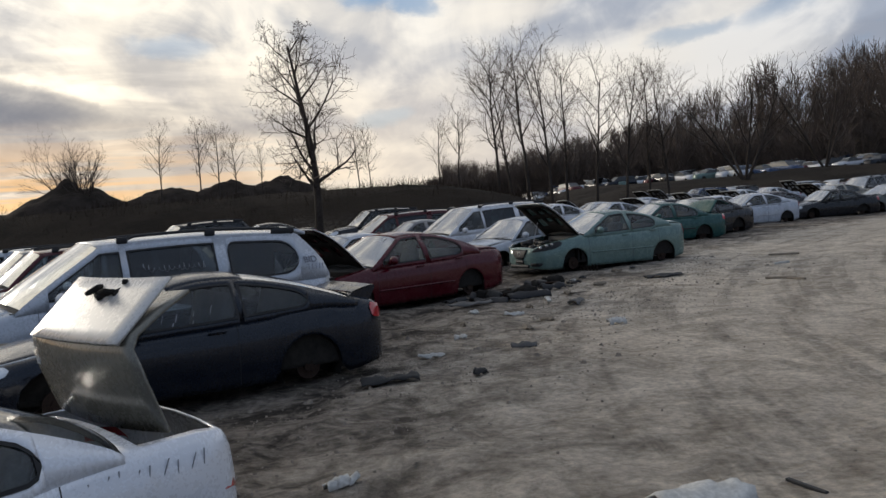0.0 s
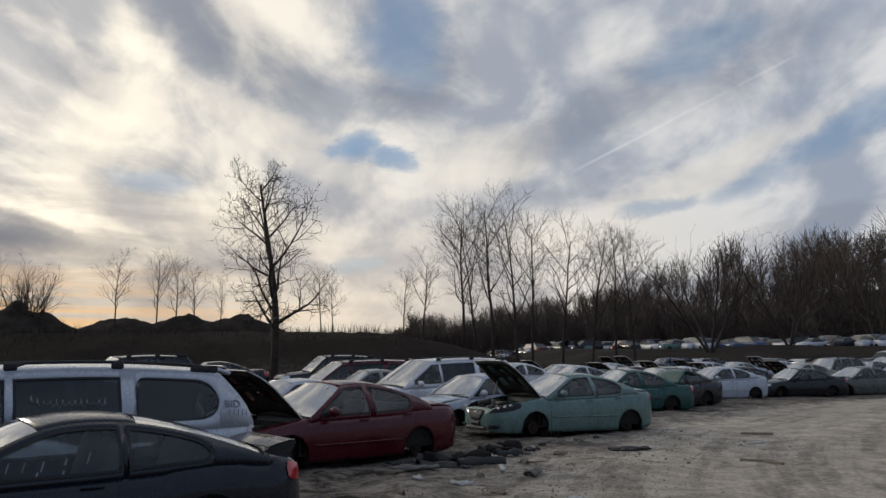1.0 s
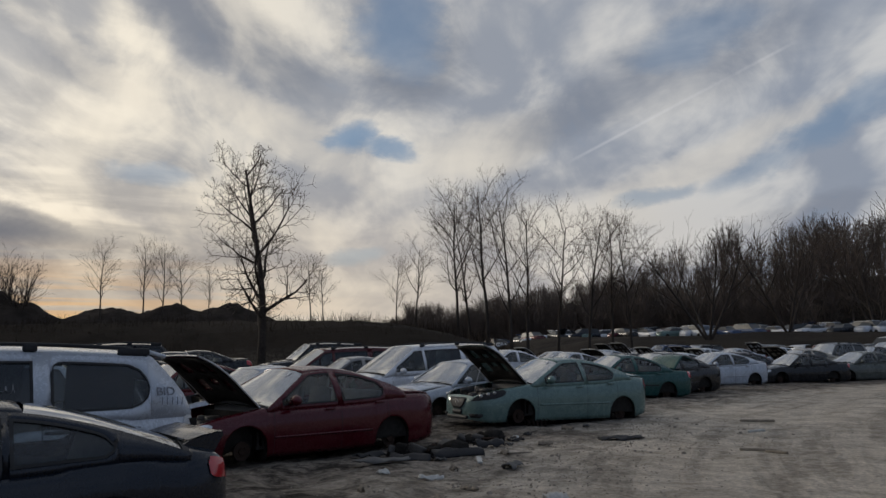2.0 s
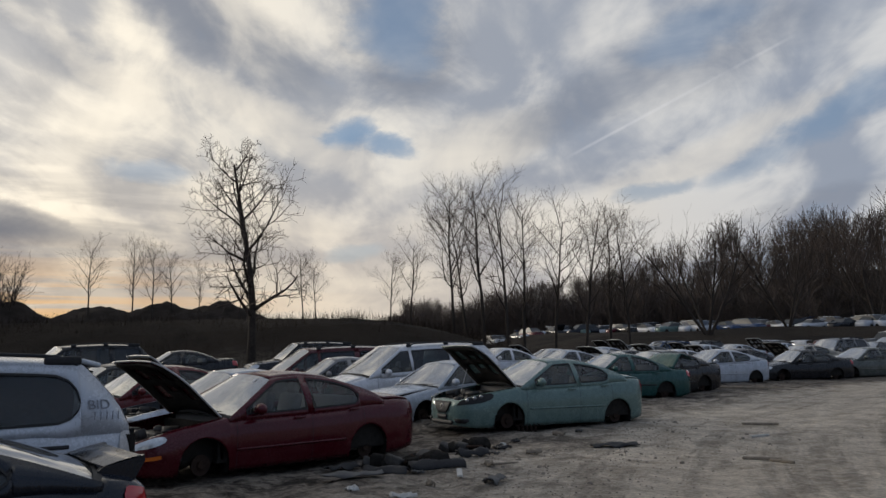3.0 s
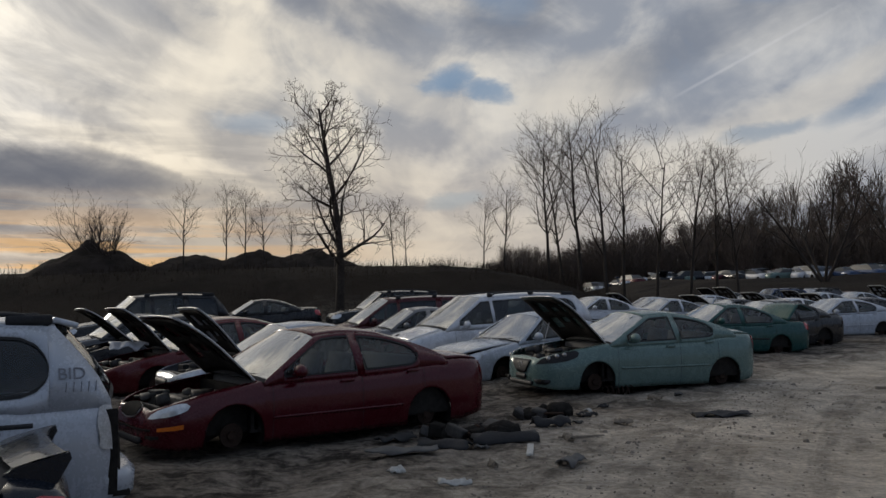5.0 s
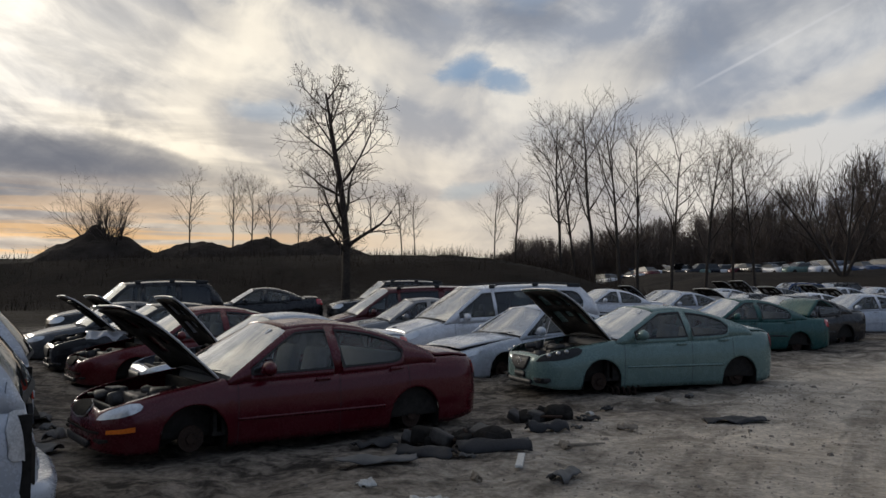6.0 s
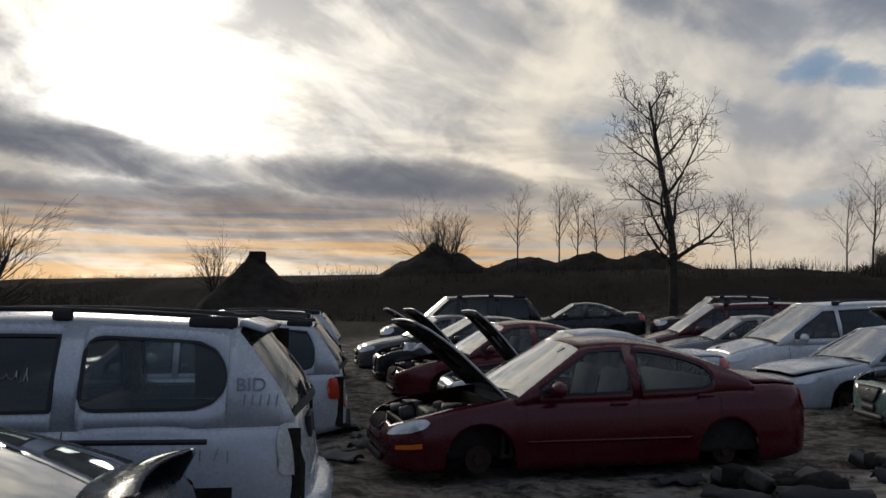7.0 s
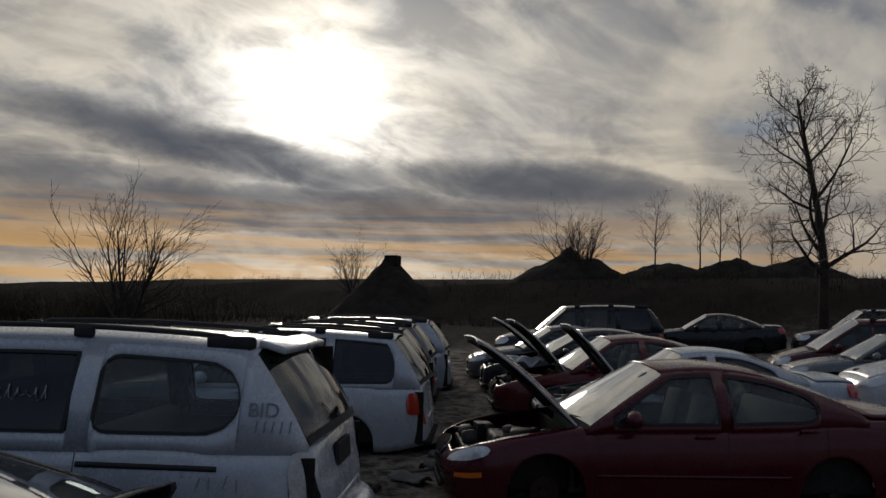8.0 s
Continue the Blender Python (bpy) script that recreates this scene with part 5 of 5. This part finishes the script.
# ---- extra parts of single cars ----
# tail wing of the coupe
wv = []
for i in range(13):
    t = -1 + 2 * i / 12
    for du, dz in ((-0.12, 0.0), (0.0, 0.035), (0.14, 0.065), (0.16, 0.045), (0.02, 0.005)):
        wv.append((4.24 + du - 0.07 * (1 - t * t), t * 0.58, 1.06 + 0.02 * (1 - t * t) + dz))
mesh_object("tail_wing", wv, grid_faces(13, 5), PAINT, coupe, "dark curved tail wing").color = (*NAVY, 1)
for side in (-1, 1):
    outline = [(3.96, 0.945), (4.12, 1.055), (4.40, 1.125), (4.41, 1.09), (4.34, 0.96), (4.24, 0.90)]
    fv = [(u, side * y, z) for y in (0.53, 0.60) for u, z in outline]
    n6 = len(outline)
    ff = [tuple(range(n6)), tuple(range(2 * n6 - 1, n6 - 1, -1))] + [(k, (k + 1) % n6, n6 + (k + 1) % n6, n6 + k) for k in range(n6)]
    mesh_object("wing_foot", fv, ff, PAINT, coupe, "dark wedge-shaped wing support", False).color = (*NAVY, 1)
for k, (u, z, w, h) in enumerate([(1.80, 1.00, 0.05, 0.12), (1.92, 1.00, 0.05, 0.12), (2.06, 1.00, 0.10, 0.12), (2.24, 1.03, 0.12, 0.08), (2.42, 1.05, 0.10, 0.14), (2.02, 0.945, 0.16, 0.05), (2.22, 0.95, 0.14, 0.05)]):
    bm = bmesh.new()
    y = -(COUPE.cabin_v(u, z) + 0.004)
    add_box(bm, (w * 0.07, 0.003, h * 0.7), (u, y, z), (8, 12, 0))
    part("chalk_mark", bm, CHALK, coupe, "white marker stroke on glass")


# marker strokes and missing lamps on the silver minivan
def chalk(root, shape, strokes, skin, label="white marker stroke", mat=CHALK):
    for u, z, du, dz, in strokes:
        v0 = shape.cabin_v(u, z) if z > shape.zs(u) else shape.at(u, skin)[0]
        v1 = shape.cabin_v(u + du, z + dz) if z + dz > shape.zs(u + du) else shape.at(u + du, skin)[0]
        bm = bmesh.new()
        add_rod(bm, (u, -v0 - 0.004, z), (u + du, -v1 - 0.004, z + dz), 0.004, None, 5)
        part("marker_stroke", bm, mat, root, label)


scrawl = []
for k in range(70):
    a = k / 69
    uu, zz = 2.46 + 0.80 * a, 1.37 + 0.035 * math.sin(k * 1.15) * (1.0 + 0.5 * math.sin(k * 0.31)) + 0.05 * math.exp(-((a - 0.04) / 0.05) ** 2)
    scrawl.append(Vector((uu + 0.012 * math.cos(k * 1.15), -(VAN.cabin_v(uu, zz) + 0.003), zz)))
v, f = [], []
tube(v, f, scrawl, [0.0032] * 70, 4)
mesh_object("marker_scrawl", v, f, CHALK, silver_van, "white hand-written scrawl on glass")
txt = bpy.data.curves.new("lot_marking", "FONT")
txt.body, txt.size, txt.extrude = "BID", 0.135, 0.002
mark = new("lot_marking", txt)
txt.materials.append(MARK)
mark.parent = silver_van
mark.matrix_local = pose(4.62, -(VAN.cabin_v(4.70, 1.28) + 0.022), 1.27, 68, 0, 4)
mark["label"] = "hand-written lot marking"
chalk(silver_van, VAN, [(4.68 + 0.055 * k, 1.17, 0.008, 0.075) for k in range(5)], 6, "grey marker stroke", MARK)
chalk(silver_van, VAN, [(4.05 + 0.09 * k, 0.80 + 0.01 * (k % 3), 0.03 * (k % 2), 0.08) for k in range(7)], 4.2, "grey marker stroke", MARK)

# bumper and tail gate of the minivan
bv = []
for i in range(17):
    t = -1 + 2 * i / 16
    out = 0.13 * (1 - abs(t) ** 3.2)
    for du, z in ((-0.14, 0.525), (0.08, 0.52), (0.13, 0.47), (0.12, 0.33), (0.0, 0.22)):
        bv.append((5.02 + du + out - (0.35 * max(0, abs(t) - 0.86) / 0.14), t * 0.97, z))
thicken(mesh_object("rear_bumper", bv, grid_faces(17, 5), PAINT, silver_van, "silver plastic rear bumper"), 0.02).color = (*SILVER, 1)
bm = bmesh.new()
add_box(bm, (0.02, 1.3, 0.016), (5.115, 0, 0.575))
part("tailgate_gap", bm, RUBBER, silver_van, "dark gap round the tail gate")
bm = bmesh.new()
add_box(bm, (0.04, 0.46, 0.16), (5.09, 0, 0.93), (0, -5, 0), 0.01)
part("plate_recess", bm, PLASTIC, silver_van, "empty plate recess")
bm = bmesh.new()
add_box(bm, (0.20, 1.28, 0.05), (4.70, 0, VAN.rail(4.62) + 0.035), (0, 16, 0), 0.02)
part("roof_spoiler", bm, PAINT, silver_van, "", True).color = (*SILVER, 1)
bm = bmesh.new()
add_rod(bm, (5.06, 0.1, 1.12), (4.99, -0.32, 1.30), 0.012, 0.008, 6)
part("rear_wiper", bm, RUBBER, silver_van, "black rear wiper")
v, f = skin_patch(VAN, 4.30, 4.62, 2.2, 3.2, 6, 3, 0.005, -1)
mesh_object("fuel_flap_hole", v, f, UNDER, silver_van, "dark hole in the rear flank")

# bright ring round the hole of the missing grille
rows = FRONT_OVAL[0][1]
loop = [(-h, z) for z, h in rows] + [(h, z) for z, h in rows[::-1]]
rv, rf = [], []
tube(rv, rf, [Vector((nose_u(OLDSEDAN, y, z) - 0.016, y, z)) for y, z in loop + loop[:1]], [0.011] * (len(loop) + 1), 6)
mesh_object("grille_ring", rv, rf, METAL, red_car, "chrome ring of the missing grille")

# empty lamp slots beside the tail gate of the minivan
for side in (-1, 1):
    v, f = skin_patch(VAN, 5.035, 5.085, 2.9, 6.35, 3, 10, 0.014, side)
    mesh_object("lamp_slot", v, f, UNDER, silver_van, "dark slot of the missing tail lamp")

# hood prop, badge ring and windshield sticker of the green car
bm = bmesh.new()
add_rod(bm, (0.42, 0.05, 0.80), (0.58, 0.05, 1.30), 0.008, None, 6)
part("hood_prop", bm, METAL, green_car, "thin hood prop rod")
ringv = [Vector((-0.022, 0.055 * math.cos(a), 0.60 + 0.05 * math.sin(a))) for a in np.linspace(0, 2 * math.pi, 21)]
rv, rf = [], []
tube(rv, rf, ringv, [0.007] * 21, 6)
mesh_object("badge_ring", rv, rf, METAL, green_car, "chrome ring badge")
for car, s in ((green_car, HATCHY), (red_car, OLDSEDAN)):
    u = s.uw - 0.10
    bm = bmesh.new()
    z = s.rail(u) + 0.045
    slope = math.degrees(math.atan2(s.rail(s.uw) - s.rail(s.uw - 0.3), 0.3))
    add_box(bm, (0.10, 0.30, 0.003), (u - 0.05, -0.27, z), (3, -slope, 0))
    part("windshield_sticker", bm, PLATE, car, "white paper sticker")
# lamps inside the black surround
for side in (-1, 1):
    for u in (0.16, 0.28, 0.40):
        v0, z0 = HATCHY.at(u, 6.5)
        bm = bmesh.new()
        bmesh.ops.create_uvsphere(bm, u_segments=10, v_segments=6, radius=0.038, matrix=Matrix.Translation((u - 0.01, side * (v0 + 0.004), z0)))
        part("lamp_reflector", bm, METAL, green_car, "bright round reflector", True)


# ---- things lying about ----
def lay(ob, x, y, turn=0.0, lift=0.0, rx=0.0, ry=0.0):
    ob.matrix_basis = pose(x, y, ground_z(x, y) + lift, rx, ry, turn)
    return ob


# coil spring
pts = [Vector((0.052 * k / 3.2 - 0.16, 0.07 * math.cos(k * 0.6), 0.075 + 0.07 * math.sin(k * 0.6))) for k in range(58)]
v, f = [], []
tube(v, f, [Vector((p.x * 0.55, p.y, p.z)) for p in pts], [0.011] * len(pts), 6)
tagged(lay(mesh_object("coil_spring", v, f, RUST), 3.28, 20.02, 20), "rusty coil spring lying beside the green car", "spring")


def bent_sheet(name, length, width, curl, mat, seed, label, cat):
    rnd = random.Random(seed)
    v = []
    n, m = 12, 7
    for i in range(n):
        for j in range(m):
            a, b = i / (n - 1), -1 + 2 * j / (m - 1)
            p = Vector((a * 3 + seed, b, seed))
            v.append((a * length - length / 2 + 0.04 * noise.noise(p * 2), b * width / 2 * (0.75 + 0.35 * noise.noise(p)), curl * (1 - b * b) + 0.05 * noise.noise(p * 1.7) + 0.02))
    ob = thicken(mesh_object(name, v, grid_faces(n, m), mat), 0.012)
    return tagged(ob, label, cat, "scrap on the ground")


lay(bent_sheet("bumper_cover", 0.80, 0.36, 0.10, PLASTIC, 3, "torn black bumper cover lying in the mud", "bumper"), 1.55, 15.6, 12)
lay(bent_sheet("liner_piece", 0.62, 0.30, 0.07, PLASTIC, 9, "crumpled black plastic wheel liner", "plastic piece"), 0.85, 15.35, -15)
lay(bent_sheet("plastic_scrap", 0.50, 0.28, 0.09, PLASTIC, 5, "torn dark plastic scrap lying in the dirt", "plastic piece"), 2.15, 16.95, 20)
lay(bent_sheet("trim_panel", 0.80, 0.30, 0.02, TRIM, 12, "flat grey trim panel half buried in mud", "trim panel"), 0.43, 14.72, 14)
lay(bent_sheet("door_card", 0.55, 0.42, 0.05, PALE, 15, "pale torn panel lying on the road", "panel"), 1.45, 4.75, 20)
lay(bent_sheet("foam_scrap", 0.22, 0.10, 0.04, PALE, 18, "small pale scrap in the mud", "scrap"), -0.64, 5.5, 30)
lay(bent_sheet("foam_scrap", 0.16, 0.10, 0.04, PALE, 22, "small pale scrap in the mud", "scrap"), 0.22, 11.4, 0)
lay(bent_sheet("foam_scrap", 0.26, 0.10, 0.05, PALE, 25, "small pale scrap at the road edge", "scrap"), 2.4, 11.75, 15)
lay(bent_sheet("mud_flap", 0.6, 0.3, 0.03, RUBBER, 27, "black rubber mat beside the coupe", "mat"), -0.55, 8.75, 10)
lay(bent_sheet("mud_flap", 0.5, 0.3, 0.03, RUBBER, 28, "black rubber mat in the mud", "mat"), 0.2, 15.9, 40)
lay(bent_sheet("slatted_panel", 0.36, 0.24, 0.05, TRIM, 31, "broken grey ribbed plastic panel", "plastic piece"), 2.25, 14.45, 60)
lay(bent_sheet("oily_patch", 0.8, 0.35, 0.02, PLASTIC, 33, "flat dark plastic sheet on the road", "plastic sheet"), 4.6, 17.8, 5)


def parts_heap(x, y, turn, length, seed, label):
    """A lump of greasy machine parts: castings, pipes and a housing."""
    rnd = random.Random(seed)
    root = new("machine_parts")

    def piece(title, bm, mat):
        for vv in bm.verts:
            vv.co += Vector((0, 0, 0.03 * noise.noise(vv.co * 6 + Vector((seed, 0, 0)))))
        part(title, bm, mat, root, "", True)

    for k in range(9):
        bm = bmesh.new()
        add_box(bm, (rnd.uniform(0.14, 0.28), rnd.uniform(0.16, 0.30), rnd.uniform(0.10, 0.22)), ((k / 8 - 0.5) * length, rnd.gauss(0, 0.06), rnd.uniform(0.05, 0.12)), (rnd.uniform(-25, 25), rnd.uniform(-25, 25), rnd.uniform(0, 90)), 0.03, 2)
        piece("casting", bm, ENGINE if k % 3 == 0 else UNDER)
    for k in range(6):
        a = Vector((rnd.uniform(-0.5, 0.5) * length, rnd.gauss(0, 0.1), rnd.uniform(0.08, 0.16)))
        bm = bmesh.new()
        add_rod(bm, a, a + Vector((rnd.uniform(-0.3, 0.3), rnd.uniform(-0.15, 0.15), rnd.uniform(-0.06, 0.02))), 0.020, None, 7)
        piece("pipe", bm, RUST)
    bm = bmesh.new()
    bmesh.ops.create_uvsphere(bm, u_segments=14, v_segments=8, radius=1, matrix=pose(0.38 * length, 0.0, 0.13, 0, 0, 20) @ Matrix.Diagonal((0.22, 0.15, 0.13, 1)))
    piece("housing", bm, UNDER)
    tagged(lay(root, x, y, turn, -0.01), label, "car parts", "scrap on the ground")


def stick(x, y, turn, length, width, thick, mat, label, cat="stick"):
    bm = bmesh.new()
    add_box(bm, (length, width, thick), (0, 0, thick / 2), (0, 0, 0), min(width, thick) * 0.2, 1)
    for vv in bm.verts:
        vv.co.y += 0.04 * length * math.sin(vv.co.x * 3)
    tagged(lay(part(cat.replace(" ", "_"), bm, mat), x, y, turn, 0.005), label, cat, "scrap on the ground")


parts_heap(1.12, 16.0, -22, 1.15, 3, "dark greasy heap of machine parts in the mud")
parts_heap(2.1, 17.8, 10, 0.6, 8, "small heap of greasy car parts")
stick(1.84, 15.05, 84, 0.62, 0.075, 0.03, PALE, "pale wooden slat lying on the dirt", "slat")
stick(6.35, 16.0, -30, 0.55, 0.05, 0.04, WOOD, "weathered stick lying on the road")
stick(12.7, 32.2, -30, 2.3, 0.10, 0.08, WOOD, "long weathered pole on the road edge", "pole")
stick(6.5, 15.65, -60, 0.38, 0.05, 0.04, WOOD, "weathered stick lying on the road")
stick(2.1, 4.85, -70, 0.30, 0.03, 0.02, PLASTIC, "dark plastic strip on the road", "plastic strip")
stick(8.2, 20.5, -20, 0.7, 0.06, 0.05, WOOD, "weathered stick lying on the road")
stick(7.4, 18.6, 25, 0.45, 0.05, 0.04, PALE, "pale stick lying on the road")
stick(2.5, 16.2, 10, 0.6, 0.04, 0.03, WOOD, "brown stick in the mud")
stick(1.0, 13.6, -25, 0.5, 0.04, 0.03, WOOD, "brown stick in the mud")


def rubble():
    """Clods, stones and shards trodden into the mud."""
    rnd = random.Random(17)
    vs, fs = [], []
    for _ in range(2600):
        t = rnd.uniform(0, 1) ** 1.2
        x, y = -2.2 + 9.0 * t + rnd.gauss(0, 0.9), 5.5 + 15.5 * t + rnd.gauss(0, 1.3)
        r = rnd.uniform(0.005, 0.020) * (2.2 if rnd.random() < 0.05 else 1)
        z = ground_z(x, y)
        k = len(vs)
        a = rnd.uniform(0, 6.3)
        for q in range(5):
            vs.append((x + r * rnd.uniform(0.7, 1.4) * math.cos(a + q * 1.257), y + r * rnd.uniform(0.7, 1.4) * math.sin(a + q * 1.257), z - 0.008))
        for q in range(5):
            vs.append((x + r * 0.6 * math.cos(a + 0.3 + q * 1.257), y + r * 0.6 * math.sin(a + 0.3 + q * 1.257), z + r * rnd.uniform(0.4, 0.9)))
        fs.extend([(k + q, k + (q + 1) % 5, k + 5 + (q + 1) % 5, k + 5 + q) for q in range(5)])
        fs.append(tuple(k + 5 + q for q in range(5)))
    me = mesh_object("rubble", vs, fs, CLOD, None, "", False)
    tagged(me, "small clods and stones scattered on the dirt", "rubble", kind="stuff")


CLOD = material("clods", (0.24, 0.205, 0.17), 0.95, grain=8, vary=0.5)
rubble()


# crumpled sheet on the wrecked red car, and loose parts between the rows
def crumple(name, x, y, z, size, mat, seed, label, turn=0.0, tip=0.0):
    ob = bent_sheet(name, size, size * 0.7, 0.10, mat, seed, label, "car panel")
    for vv in ob.data.vertices:
        vv.co.z += 0.12 * noise.noise(vv.co * 5 + Vector((seed, 0, 0)))
    ob.matrix_basis = pose(x, y, z, tip, 0, turn)


WHITESHEET = material("white_sheet_metal", (0.6, 0.6, 0.62), 0.35, 0.1, grain=30, vary=0.2, coat=0.5)
crumple("fender_panel", -5.75, 21.3, ground_z(-5.75, 21.3) + 0.80, 0.7, WHITESHEET, 41, "crumpled white fender panel lying on a wreck", 30, 15)
rnd = random.Random(23)
for k in range(26):
    x, y = -6.2 + 4.2 * rnd.random() + 0.5 * k / 26, 12.6 + 5.0 * rnd.random()
    if (x + 2.5) * -0.616 + (y - 14.36) * 0.788 < 1.2 and x > -3.2:
        continue
    mat, lab = rnd.choice(((PLASTIC, "torn black plastic scrap between the rows"), (TRIM, "grey trim scrap between the rows"), (RUST, "rusty metal scrap between the rows"), (PALE, "pale plastic scrap between the rows")))
    lay(bent_sheet("scrap_piece", rnd.uniform(0.15, 0.5), rnd.uniform(0.1, 0.3), rnd.uniform(0.02, 0.08), mat, 50 + k, lab, "scrap"), x, y, rnd.uniform(0, 180))
for k in range(22):
    yy = rnd.uniform(8.5, 20.0)
    x = -1.3 + 0.022 * max(0, yy - 6) ** 2 + rnd.uniform(0.1, 1.9)
    mat, lab = rnd.choice(((PLASTIC, "torn black plastic scrap in the mud"), (TRIM, "grey trim scrap in the mud"), (WOOD, "splintered wood scrap in the mud"), (PALE, "pale plastic scrap in the mud")))
    lay(bent_sheet("scrap_piece", rnd.uniform(0.08, 0.32), rnd.uniform(0.05, 0.14), rnd.uniform(0.01, 0.04), mat, 90 + k, lab, "scrap"), x, yy, rnd.uniform(0, 180))


# torn latch hole and plate recess in the open trunk lid
lid = next(o for o in trunk_car.children if o.name.split(".")[0] == "trunk_lid")
# the white lid's shade and ground reflection are put into this grey-brown
lid.color = (0.17, 0.165, 0.14, 1)
lid.location.x += 0.20
lid.rotation_euler = (0, -radians(110), 0)
for o in list(trunk_car.children):
    if o.name.split(".")[0] == "taillight":
        o.location.z -= 0.16
for o in list(wreck.children):
    if o.name.split(".")[0] in ("headlight", "marker_lamp", "battery"):
        bpy.data.objects.remove(o)
chalk(trunk_car, SEDAN, [(3.50 + 0.085 * k, 0.80 + 0.012 * (k % 3), 0.03 * (k % 2) + 0.006, 0.09) for k in range(9)], 5.2, "grey marker stroke", MARK)
pv = [(0.548 + 0.20 * i / 5 + 0.012, -0.60 + 1.20 * j / 8, -0.46 * i / 5 + 0.02 * (1 - (j / 4 - 1) ** 2)) for i in range(6) for j in range(9)]
panel = thicken(mesh_object("lid_rear_panel", pv, grid_faces(6, 9), PAINT, lid, "white folded rear face of the lid"), 0.02)
panel.color = (0.62, 0.60, 0.57, 1)
bm = bmesh.new()
rnd = random.Random(5)
for k in range(9):
    add_box(bm, (0.03, rnd.uniform(0.05, 0.16), rnd.uniform(0.04, 0.12)), (0.73 + rnd.uniform(-0.02, 0.04), rnd.gauss(-0.05, 0.10), -0.36 + rnd.uniform(-0.07, 0.07)), (rnd.uniform(-40, 40), rnd.uniform(-30, 30), rnd.uniform(-20, 20)), 0.008, 1)
part("torn_latch", bm, UNDER, lid, "torn black latch hole")
bm = bmesh.new()
add_box(bm, (0.012, 0.40, 0.035), (0.662, 0.0, -0.20), (0, -24, 0), 0.004)
part("badge_strip", bm, METAL, lid, "thin metal badge strip")
